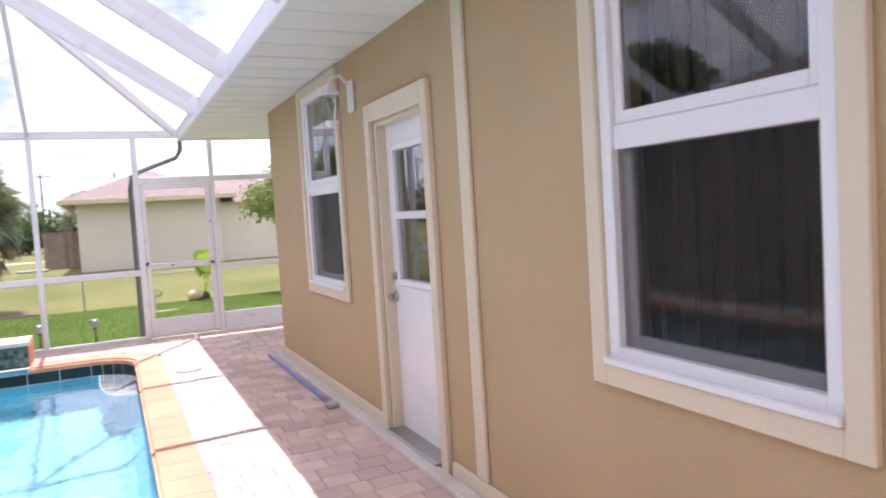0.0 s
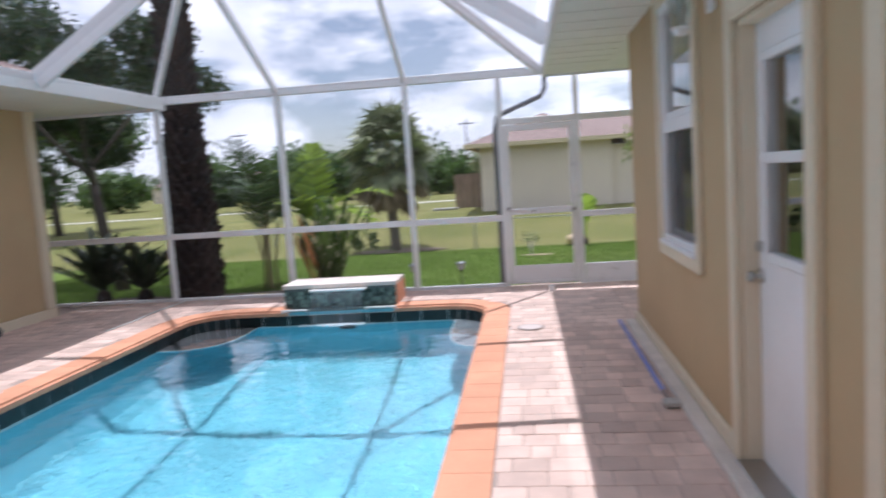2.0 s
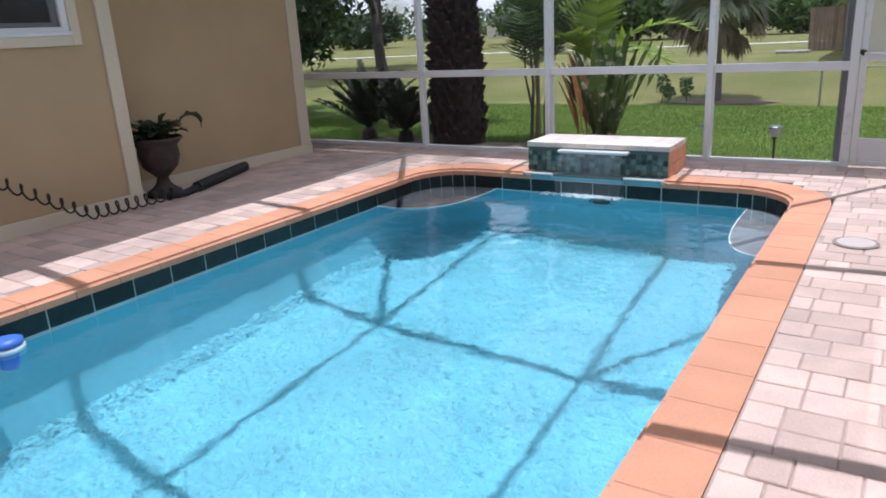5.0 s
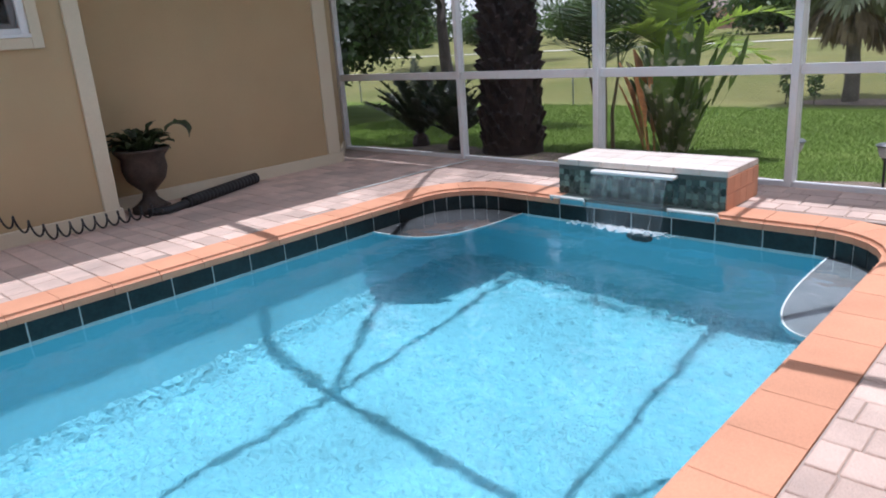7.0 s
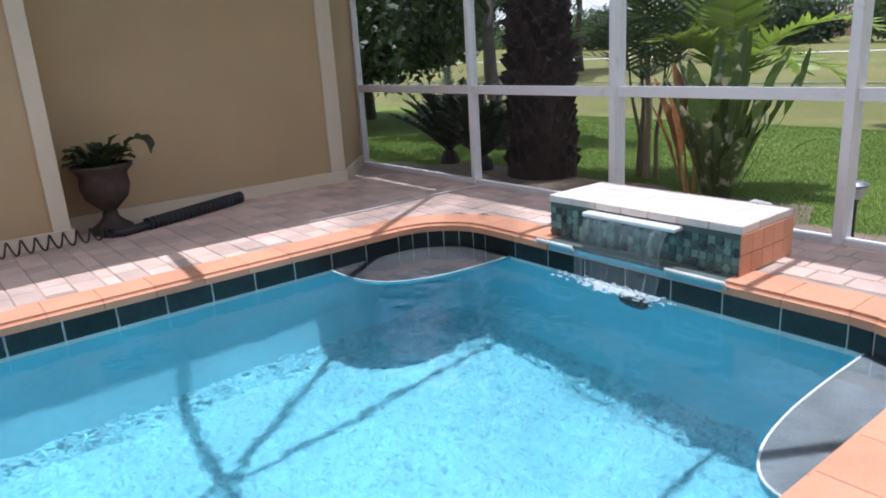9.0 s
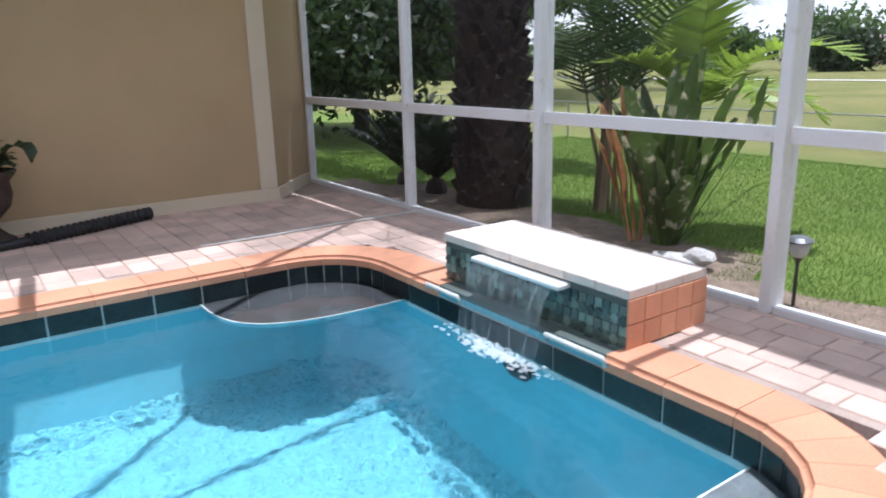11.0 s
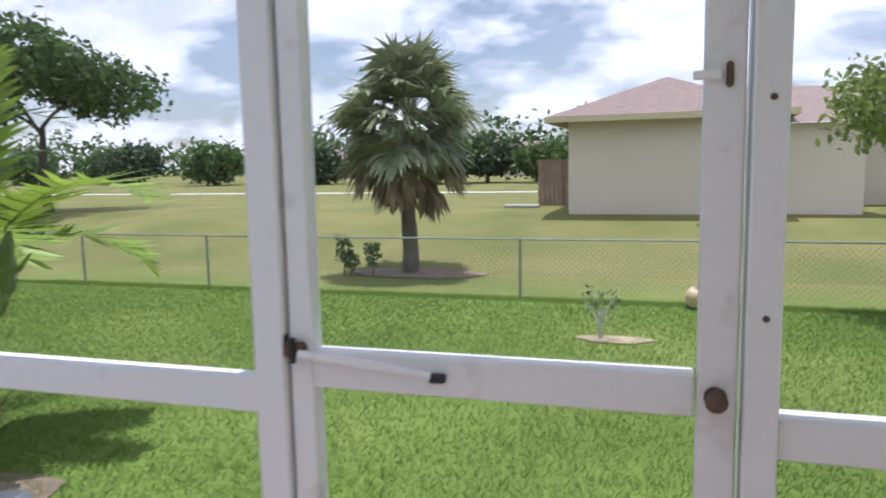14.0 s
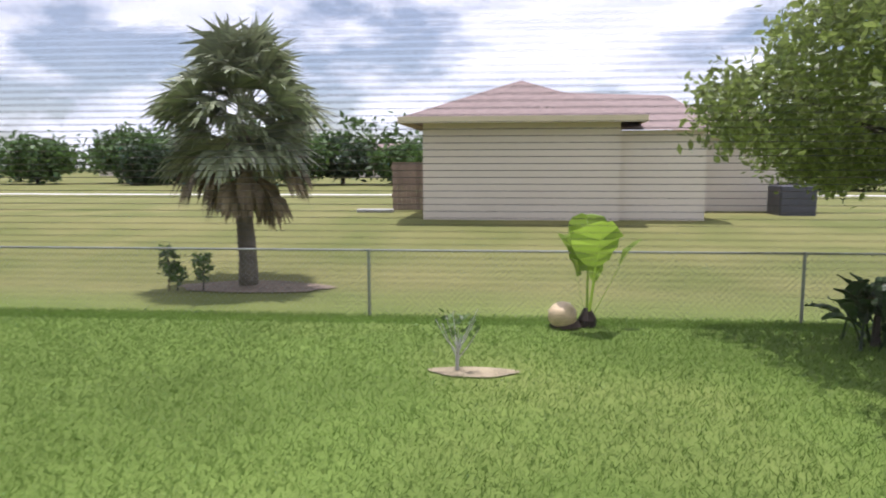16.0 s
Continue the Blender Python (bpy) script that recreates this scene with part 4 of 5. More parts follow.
def pinnate(rng, base, yaw, pitch, length, droop, leaf_len, leaf_w, pairs, vs, fs, v_angle=0.5, stem=0.012):
    """One feather frond: an arched rib with pairs of narrow leaflets."""
    p = Vector(base)
    heading = Vector((math.cos(yaw), math.sin(yaw), 0))
    side = Vector((-heading.y, heading.x, 0))
    ang = pitch
    step = length / pairs
    prev = p
    for k in range(pairs):
        f = k / pairs
        d = heading * math.cos(ang) + Vector((0, 0, math.sin(ang)))
        q = prev + d * step
        up = side.cross(d) * -1
        i = len(vs)
        w = stem * (1 - 0.8 * f)
        vs += [prev - side * w, prev + side * w, q + side * w, q - side * w]
        fs.append((i, i + 1, i + 2, i + 3))
        if f > 0.12:
            ll = leaf_len * math.sin(math.pi * min(1, 0.12 + f * 0.85)) ** 0.6 * rng.uniform(0.85, 1.1)
            for s in (1, -1):
                dd = (side * s + d * 0.55 + up * v_angle * rng.uniform(0.3, 1) - Vector((0, 0, 0.25))).normalized()
                tip = q + dd * ll
                i = len(vs)
                vs += [q - d * leaf_w, q + d * leaf_w, q + dd * ll * 0.5 + d * leaf_w, tip, q + dd * ll * 0.5 - d * leaf_w]
                fs.append((i, i + 1, i + 2, i + 3, i + 4))
        ang -= droop / pairs * (0.5 + f)
        prev = q


def fan(rng, base, yaw, pitch, stalk, radius, vs, fs, blades=22, spread=2.6, droop=0.35):
    """One fan frond: a stalk and a spread of narrow blades with drooping tips."""
    hd = Vector((math.cos(yaw), math.sin(yaw), 0))
    d = hd * math.cos(pitch) + Vector((0, 0, math.sin(pitch)))
    side = Vector((-hd.y, hd.x, 0))
    side.rotate(Matrix.Rotation(rng.uniform(-0.9, 0.9), 3, d))
    base = Vector(base)
    c = base + d * stalk
    i = len(vs)
    vs += [base - side * 0.02, base + side * 0.02, c + side * 0.012, c - side * 0.012]
    fs.append((i, i + 1, i + 2, i + 3))
    up = side.cross(d) * -1
    for k in range(blades):
        a = -spread / 2 + spread * k / (blades - 1)
        bd = (d * math.cos(a) + side * math.sin(a) + up * (0.25 * abs(math.sin(a)) + rng.uniform(-0.1, 0.1))).normalized()
        ll = radius * (0.75 + 0.25 * math.cos(a)) * rng.uniform(0.85, 1.1)
        bs = bd.cross(up).normalized() * radius * 0.06
        m_ = c + bd * ll * 0.55
        tip = m_ + (bd - Vector((0, 0, droop * rng.uniform(0.6, 1.6)))).normalized() * ll * 0.45
        i = len(vs)
        vs += [c, m_ + bs, tip, m_ - bs]
        fs.append((i, i + 1, i + 2, i + 3))


# sabal palm beyond the fence
rng = np.random.default_rng(11)
pz = ground_z(22.6)
sab = empty("palm_tree", (-2.63, 22.6, pz), "sabal palm with round fan crown and dead skirt", "palm tree")
bm = tube([(0.02 * math.sin(k), 0, -0.1 + k * 0.3) for k in range(10)], [0.165 - 0.006 * min(k, 6) + 0.01 * (k % 2) for k in range(10)], 12)
part("trunk", bm, TRUNKG, sab, smooth=True)
vs, fs = [], []
for k in range(70):
    t = k / 70
    fan(rng, (0, 0, 2.75 + 0.35 * (1 - t)), k * 2.399 + rng.uniform(-0.3, 0.3), 1.3 - 2.1 * t + rng.uniform(-0.25, 0.25), 0.72 + rng.uniform(-0.3, 0.25), 0.88, vs, fs, 22, 2.6, 0.7)
cr = new("crown", raw_mesh("crown", vs, fs, LEAFP))
cr.parent = sab
vs, fs = [], []
for k in range(16):
    fan(rng, (0, 0, 2.7), k * 2.399, -0.85 + rng.uniform(-0.35, 0.2), 0.8 + rng.uniform(-0.2, 0.3), 0.8, vs, fs, 16, 1.2, 1.3)
cr = new("dead_fronds", raw_mesh("dead_fronds", vs, fs, LEAFT))
cr.parent = sab
tagged(cr, "hanging brown dead fronds")
for px_, py_ in ((-0.4, 41.0), (14.5, 46.0)):
    fp = empty("palm_tree", (px_, py_, ground_z(py_)), "small fan palm behind the neighbouring house", "palm tree")
    part("trunk", tube([(0, 0, -0.1), (0.05, 0, 1.2), (0, 0, 2.4)], [0.2, 0.16, 0.14], 9), TRUNKG, fp)
    vs, fs = [], []
    for k in range(34):
        t = k / 34
        fan(rng, (0, 0, 2.4), k * 2.399, 1.5 - 2.1 * t, 0.7, 0.8, vs, fs, 16, 2.6, 0.5)
    c = new("crown", raw_mesh("crown", vs, fs, LEAFP))
    c.parent = fp
# flat dark ellipse laid on the lawn as the palm's cast shadow
bm = bmesh.new()
ring = [bm.verts.new((-2.45 + (1.35 + 0.15 * math.sin(5 * a)) * math.cos(a), 22.4 + 0.55 * math.sin(a), ground_z(22.4 + 0.55 * math.sin(a)) + 0.015)) for a in [k * math.pi / 12 for k in range(24)]]
bm.faces.new(ring)
single("palm_shadow", bm, MULCH_SHADOW, "dark ellipse laid as palm shadow round the trunk", "mulch", "structure")
rng = np.random.default_rng(5)
for k, (dx, hgt) in enumerate(((-1.15, 0.8), (-0.55, 0.65), (-1.0, 0.45))):
    o = empty("shrub", (-2.63 + dx, 22.0, ground_z(22)), "thin little shrub beside the palm", "shrub", "shrubs by the palm")
    part("stem", tube([(0, 0, -0.05), (0.03, 0, hgt * 0.5), (0, 0.02, hgt * 0.8)], [0.015, 0.01, 0.006], 5), BARK, o)
    v, f = leaf_cloud(rng, [(0, 0, hgt * 0.65, 0.16, 0.16, hgt * 0.4)], 130, 0.06)
    c = new("leaves", raw_mesh("leaves", v, f, LEAFM))
    c.parent = o

# tall palm with old leaf boots close to the screen
rng = np.random.default_rng(21)
tp = empty("palm_tree", (-3.88, 12.15, ground_z(12.1)), "tall palm with thick dark trunk and shaggy leaf bases", "palm tree")
H_T = 7.2
bm = tube([(0.03 * math.sin(k * 0.7), 0, -0.1 + k * 0.6) for k in range(13)], [0.41, 0.35, 0.3, 0.26, 0.23, 0.21, 0.2, 0.2, 0.19, 0.19, 0.18, 0.18, 0.18], 14)
part("trunk", bm, PALMB, tp, smooth=True)
vs, fs = [], []
for k in range(760):
    z = 0.05 + (H_T - 0.2) * k / 760
    a = k * 2.399
    r = float(np.interp(z, [0, 1.5, 3, 7], [0.38, 0.28, 0.2, 0.16]))
    hd, sd = Vector((math.cos(a), math.sin(a), 0)), Vector((-math.sin(a), math.cos(a), 0))
    p = hd * r + Vector((0, 0, z))
    out, hh, ww = rng.uniform(0.07, 0.17), rng.uniform(0.1, 0.2), rng.uniform(0.04, 0.08)
    if z < 0.9:
        out *= 0.6
    i = len(vs)
    vs += [p - sd * ww, p + sd * ww, p + hd * out + sd * ww * 0.4 + Vector((0, 0, hh)), p + hd * out - sd * ww * 0.4 + Vector((0, 0, hh)), p + Vector((0, 0, hh * 1.3)), p + hd * out * 0.4 - Vector((0, 0, 0.04))]
    fs += [(i, i + 1, i + 2, i + 3), (i + 3, i + 2, i + 4), (i, i + 3, i + 4), (i + 1, i + 4, i + 2), (i, i + 5, i + 1)]
c = new("leaf_bases", raw_mesh("leaf_bases", vs, fs, PALMB))
c.parent = tp
tagged(c, "dark shaggy cut leaf bases")
vs, fs = [], []
for k in range(15):
    pinnate(rng, (0, 0, H_T - 0.2), k * 2.399, 1.2 - 1.5 * k / 15, 2.6, 1.5, 0.45, 0.012, 40, vs, fs)
c = new("crown", raw_mesh("crown", vs, fs, LEAFM))
c.parent = tp

# dark broadleaf tree behind the left corner, with more trees behind it
tree(-6.0, 13.5, 2.5, 0.75, 26000, 0.06, LEAFD, "dark leafy tree with a forked leaning trunk", 31, 0.8, 0.14, 2, (-0.22, 0.05), 0.6, 4, 0.1)
tree(-13.0, 15.6, 2.4, 1.7, 45000, 0.1, LEAFD, "dark leafy tree beside the house corner", 33, 0.85, 0.2, 2, (0.05, 0.0), 0.75, 4, 1.0)
tree(-18.5, 29.5, 3.0, 1.6, 12000, 0.15, LEAFM, "broad green tree on the lawn", 34, 0.8, 0.2, 2, (0, 0), 0.65, 3, 0.4)
# tree that hangs into view beyond the door
tree(6.85, 16.5, 2.1, 1.0, 56000, 0.055, LEAFL, "leafy green tree with drooping branches", 35, 0.85, 0.13, 2, (-0.1, 0), 0.65, 4, 0.2)


def areca(x, y, seed, n, height, material, label):
    rng = np.random.default_rng(seed)
    o = empty("areca_palm", (x, y, ground_z(y)), label, "palm")
    bm = bmesh.new()
    vs, fs = [], []
    for k in range(n):
        a, lean = rng.uniform(0, 6.28), rng.uniform(0.05, 0.28)
        hh = height * rng.uniform(0.4, 0.75)
        tip = Vector((math.cos(a) * lean * hh, math.sin(a) * lean * hh, hh))
        tube([(math.cos(a) * 0.12, math.sin(a) * 0.12, -0.05), tip * 0.5, tip], [0.028, 0.022, 0.015], 6, bm)
        for j in range(4):
            pinnate(rng, tip, a + j * 1.3 + rng.uniform(-0.4, 0.4), 1.35 - 0.2 * j, height * rng.uniform(0.5, 0.72), 1.3, 0.36, 0.014, 26, vs, fs)
    part("stems", bm, LEAFT, o)
    c = new("fronds", raw_mesh("fronds", vs, fs, material))
    c.parent = o
    return o


areca(-2.9, 12.8, 41, 6, 2.15, LEAFA, "clump of slender dark green areca palms")

# young palm with few broad bright fronds
rng = np.random.default_rng(43)
yp = empty("palm", (-2.1, 12.95, ground_z(12.95)), "young palm with arching bright yellow-green fronds", "palm")
part("stem", tube([(0, 0, -0.05), (0.01, 0.0, 0.5), (0.0, 0, 1.05)], [0.05, 0.04, 0.03], 8), LEAFT, yp, smooth=True)
vs, fs = [], []
for yaw, pitch, length, droop in ((0.05, 1.0, 1.5, 1.6), (0.55, 0.7, 1.15, 1.8), (1.7, 1.5, 1.45, 0.35), (2.9, 1.3, 1.3, 0.9), (4.4, 1.1, 1.1, 1.5), (5.8, 0.85, 1.2, 1.7)):
    pinnate(rng, (0, 0, 0.95), yaw, pitch, length, droop, 0.42, 0.026, 34, vs, fs, 0.5, 0.02)
c = new("fronds", raw_mesh("fronds", vs, fs, LEAFB))
c.parent = yp

# coarse plant with paddle leaves, part dried to rust
rng = np.random.default_rng(51)
bp = empty("bird_of_paradise", (-1.68, 12.12, ground_z(12.1)), "paddle-leaved plant, green with dried rusty leaves", "plant")


def paddle(rng, base, yaw, pitch, stalk, length, width, vs, fs, curl=0.5):
    hd, sd = Vector((math.cos(yaw), math.sin(yaw), 0)), Vector((-math.sin(yaw), math.cos(yaw), 0))
    p, ang = Vector(base), pitch
    d = hd * math.cos(ang) + Vector((0, 0, math.sin(ang)))
    q = p + d * stalk
    i = len(vs)
    vs += [p - sd * 0.018, p + sd * 0.018, q + sd * 0.01, q - sd * 0.01]
    fs.append((i, i + 1, i + 2, i + 3))
    n = 9
    i = len(vs)
    for k in range(n + 1):
        f = k / n
        w = width * math.sin(math.pi * (0.06 + 0.9 * f)) ** 0.7 * rng.uniform(0.8, 1.15)
        d = hd * math.cos(ang) + Vector((0, 0, math.sin(ang)))
        up = sd.cross(d) * -1
        vs += [q - sd * w + up * w * 0.45 * rng.uniform(0.4, 1.5), q, q + sd * w + up * w * 0.45 * rng.uniform(0.4, 1.5)]
        q = q + d * length / n
        ang -= curl / n
    for k in range(n):
        a = i + 3 * k
        fs += [(a, a + 1, a + 4, a + 3), (a + 1, a + 2, a + 5, a + 4)]


for name, material, spec in (("green_leaves", LEAFY, [(k * 2.399, 1.5 - 0.07 * (k % 6), 0.08 + 0.15 * (k % 5), 0.5 + 0.12 * (k % 4), 0.06 + 0.018 * (k % 3)) for k in range(40)]),
                             ("dry_leaves", RUST, [(3.3, 1.32, 0.3, 0.85, 0.075), (2.9, 1.4, 0.55, 0.7, 0.07), (3.7, 1.28, 0.2, 0.75, 0.07), (4.2, 1.4, 0.45, 0.6, 0.06), (2.4, 1.45, 0.35, 0.7, 0.065)])):
    vs, fs = [], []
    for a, pt, st, ln, wd in spec:
        off = (-0.1, -0.15) if name == "dry_leaves" else (0.0, 0.0)
        paddle(rng, (0.1 * math.cos(a) + off[0], 0.1 * math.sin(a) + off[1], 0.0), a, pt, st, ln, wd, vs, fs, 0.15)
    if name == "green_leaves":
        paddle(rng, (0.1, 0, 0), 0.15, 1.05, 0.9, 0.55, 0.09, vs, fs, -0.5)
        paddle(rng, (0.1, 0, 0), 0.1, 0.75, 0.7, 0.5, 0.02, vs, fs, 1.3)
    c = new(name, raw_mesh(name, vs, fs, material))
    c.parent = bp
part("stems", tube([(0, 0, -0.05), (0.02, 0, 0.25), (0, 0.03, 0.5)], [0.09, 0.07, 0.03], 7), PALMB, bp)

# cycads
rng = np.random.default_rng(61)


def cycad(x, y, n, length, label):
    o = empty("cycad", (x, y, ground_z(y)), label, "cycad", "cycads by the corner")
    part("trunk", lathe([(0.1, -0.05), (0.13, 0.05), (0.1, 0.15), (0.03, 0.2)], 10), PALMB, o)
    vs, fs = [], []
    for k in range(n):
        pinnate(rng, (0, 0, 0.15), k * 2.399, 1.35 - 0.75 * k / n, length * rng.uniform(0.8, 1.1), 0.4, 0.15, 0.013, 40, vs, fs, 0.9, 0.016)
    c = new("fronds", raw_mesh("fronds", vs, fs, LEAFC))
    c.parent = o


cycad(-5.5, 12.1, 26, 1.12, "dark stiff cycad with upright fronds")
cycad(-4.72, 12.0, 22, 0.85, "small dark cycad beside the tall palm")

# far tree line and road-side bushes
k = 0
for x, y, h, mt in ((-120, 150, 4.2, LEAFM), (-104, 155, 4.4, LEAFM), (-92, 148, 4.4, LEAFD), (-78, 150, 3.8, LEAFM), (-66, 132, 4.0, LEAFM), (-55, 140, 4.8, LEAFM), (-47, 128, 3.6, LEAFD), (-31, 124, 4.6, LEAFM), (-25, 126, 4.2, LEAFM), (-20, 130, 3.6, LEAFD), (-11, 128, 3.2, LEAFM), (-4, 130, 3.2, LEAFD),
                    (4, 125, 3.0, LEAFM), (40, 110, 3.6, LEAFD), (52, 100, 4.0, LEAFM), (30, 120, 3.0, LEAFM), (-70, 75, 3.4, LEAFM), (-58, 62, 3.2, LEAFD), (-84, 84, 3.6, LEAFD)):
    tree(x * 0.72, y * 0.62, h * 0.7, h * 0.68, 4200, 0.34, mt, "distant rounded green tree across the lawn", 70 + k, 0.8, 0.25, 1, (0, 0), 0.8, 5, h * 0.3)
    k += 1
# continuous low woods behind
rng = np.random.default_rng(99)
blobs = [(x, 165 + 18 * math.sin(x * 0.05), 2.5 + 1.5 * math.sin(x * 0.13), 6.5, 4, 6.0 + 2.0 * math.sin(x * 0.21)) for x in range(-260, 140, 6)]
v, f = leaf_cloud(rng, blobs, 26000, 0.8)
tagged(new("far_woods", raw_mesh("far_woods", v, f, LEAFM)), "band of distant green woods", "woods", "", "stuff")

# ---- things by the screen, outside ----


def solar_light(x, y, tilt):
    o = empty("solar_light", (x, y, ground_z(y)), "small black stake light with frosted shade", "garden light", "stake lights by the screen")
    o.matrix_basis = pose(x, y, ground_z(y), tilt, tilt * 0.6, 0)
    part("stake", tube([(0, 0, -0.1), (0, 0, 0.3)], 0.011, 8), BLACK, o)
    part("collar", lathe([(0.012, 0.28), (0.025, 0.3), (0.03, 0.315), (0.012, 0.32)], 12), BLACK, o)
    part("shade", lathe([(0.035, 0.31), (0.05, 0.34), (0.062, 0.40), (0.05, 0.40)], 18), FROST, o, "frosted shade", smooth=True)
    part("cap", lathe([(0.072, 0.40), (0.076, 0.408), (0.06, 0.42), (0.045, 0.428), (0.003, 0.43)], 18), mat("grey_cap", (0.12, 0.13, 0.14), 0.35, metal=0.4, vary=0.1), o, "grey solar cap")
    return o


solar_light(-0.24, 11.44, 1.5)
solar_light(0.455, 11.38, -2.0)


def rock(x, y, z, sx, sy, sz, seed, material, label):
    bm = bmesh.new()
    bmesh.ops.create_icosphere(bm, subdivisions=2, radius=1)
    for v in bm.verts:
        v.co *= 1 + 0.22 * noise.noise(v.co * 1.7 + Vector((seed, 0, 0)))
        v.co = Vector((v.co.x * sx, v.co.y * sy, v.co.z * sz))
    ob = single("rock", bm, material, label, "rock", group="rocks in the planting bed")
    ob.location = (x, y, z)
    return ob


rock(-1.2, 11.6, ground_z(11.7) + 0.05, 0.2, 0.12, 0.06, 1, ROCK, "pale flat rock in the planting bed")
rock(-1.05, 11.68, ground_z(11.8) + 0.1, 0.12, 0.1, 0.06, 2, ROCK, "white rock by the plant base")
rock(-2.55, 11.3, ground_z(11.3) + 0.05, 0.2, 0.1, 0.07, 3, DRYSOIL, "pale tan stone beside the post")
rock(0.95, 11.25, ground_z(11.25) + 0.02, 0.16, 0.12, 0.06, 4, ROCK, "pale splash stone under the downspout")

# sapling in its ring of straw
rng = np.random.default_rng(13)
sp = empty("sapling", (1.465, 16.4, ground_z(16.4)), "bare little sapling with pale twigs", "sapling")
bm = tube([(0, 0, -0.05), (0.0, 0, 0.12), (0.03, 0, 0.3)], [0.02, 0.016, 0.008], 6)
for k in range(9):
    a = k * 2.4
    tube([(0, 0, 0.1 + 0.015 * k), (0.08 * math.cos(a), 0.08 * math.sin(a), 0.2 + 0.015 * k), (0.18 * math.cos(a), 0.14 * math.sin(a), 0.36 + 0.02 * k)], [0.007, 0.005, 0.003], 5, bm)
part("stem", bm, ROCK, sp)
v, f = leaf_cloud(rng, [(0, 0, 0.38, 0.2, 0.16, 0.14)], 60, 0.03)
c = new("leaves", raw_mesh("leaves", v, f, LEAFM))
c.parent = sp
bm = bmesh.new()
bm.faces.new([bm.verts.new((1.6 + (0.36 + 0.06 * math.sin(3 * a)) * math.cos(a), 16.35 + 0.16 * math.sin(a), ground_z(16.35 + 0.16 * math.sin(a)) + 0.012)) for a in [k * math.pi / 10 for k in range(20)]])
single("straw_ring", bm, DRYSOIL, "ring of dry straw round the sapling", "straw", "structure")

# pot with big-leaved plant by the fence
pt = empty("planter", (2.5, 18.2, ground_z(18.2)), "tan ceramic pot lying by the fence", "planter")
part("pot", lathe([(0.1, -0.05), (0.2, 0.05), (0.24, 0.18), (0.2, 0.3), (0.13, 0.36), (0.1, 0.36)], 18), POT, pt, "", pose(0, 0, 0.03, 15, -20, 0) @ Matrix.Scale(0.66, 4), smooth=True)
part("saucer", lathe([(0.14, -0.04), (0.17, 0.02), (0.13, 0.08)], 16), PALMB, pt)
rng = np.random.default_rng(17)
ee = empty("elephant_ear", (2.73, 18.25, ground_z(18.2)), "bright green big-leaved plant by the fence", "plant")
vs, fs = [], []
for a, pt_, st, ln, wd in ((1.6, 1.5, 0.6, 0.62, 0.28), (2.9, 1.35, 0.55, 0.5, 0.2), (0.1, 1.1, 0.75, 0.35, 0.08), (5.0, 1.3, 0.7, 0.55, 0.25), (1.0, 1.25, 0.5, 0.4, 0.1)):
    paddle(rng, (0, 0, 0), a, pt_, st, ln, wd, vs, fs, 0.5)
c = new("leaves", raw_mesh("leaves", vs, fs, LEAFB))
c.parent = ee
part("stem_base", lathe([(0.09, -0.05), (0.1, 0.08), (0.04, 0.2)], 8), PALMB, ee)

# dark shrub to the right on the lawn
rng = np.random.default_rng(19)
sh = empty("shrub", (5.35, 17.6, ground_z(17.6)), "dark leafy shrub under the tree", "shrub")
part("stem", tube([(0, 0, -0.05), (0, 0, 0.3)], [0.05, 0.03], 6), BARK, sh)
vs, fs = [], []
for k in range(26):
    paddle(rng, (rng.uniform(-0.3, 0.3), rng.uniform(-0.3, 0.3), 0.0), k * 2.4, rng.uniform(0.5, 1.4), 0.3, 0.45, 0.09, vs, fs, 0.8)
c = new("leaves", raw_mesh("leaves", vs, fs, LEAFD))
c.parent = sh

# ---- things on the deck ----
urn = empty("urn_planter", (-4.68, 7.72, 0.0), "weathered brown pedestal urn against the wall", "urn planter")
part("urn", lathe([(0.17, 0.0), (0.17, 0.05), (0.12, 0.08), (0.07, 0.13), (0.055, 0.19), (0.09, 0.22), (0.17, 0.3), (0.2, 0.4), (0.19, 0.5), (0.24, 0.56), (0.25, 0.585), (0.22, 0.59), (0.18, 0.53)], 26), TERRA, urn, smooth=True)
rng = np.random.default_rng(23)
vs, fs = [], []
for k in range(46):
    a = k * 2.399
    paddle(rng, (0.08 * math.cos(a), 0.08 * math.sin(a), 0.54), a, rng.uniform(0.5, 1.5), rng.uniform(0.05, 0.14), rng.uniform(0.12, 0.2), rng.uniform(0.03, 0.055), vs, fs, 1.4)
paddle(rng, (0.1, 0.1, 0.55), 0.9, 1.0, 0.2, 0.3, 0.07, vs, fs, 3.0)
c = new("plant", raw_mesh("plant", vs, fs, mat("urn_leaf", (0.035, 0.055, 0.022), 0.45, vary=0.4, island=0.3, trans=0.2)))
c.parent = urn
tagged(c, "drooping dark green houseplant")

# black corrugated hose
bm = bmesh.new()
A, B = Vector((-4.47, 7.95, 0.05)), Vector((-4.86, 8.95, 0.06))
pts, rad = [], []
for k in range(81):
    pts.append(A.lerp(B, k / 80))
    rad.append(0.058 if k % 4 < 2 else 0.045)
tube(pts, rad, 12, bm)
single("corrugated_hose", bm, BLACK, "black corrugated drain hose lying on the pavers", "hose", smooth=False)
bm = bmesh.new()
tube([(-4.5, 7.6, 0.03), (-4.42, 7.75, 0.03), (-4.46, 7.9, 0.04), (-4.47, 8.0, 0.05)], 0.04, 10, bm)
single("hose_end", bm, BLACK, "black hose end beside the urn foot", "hose", smooth=True)
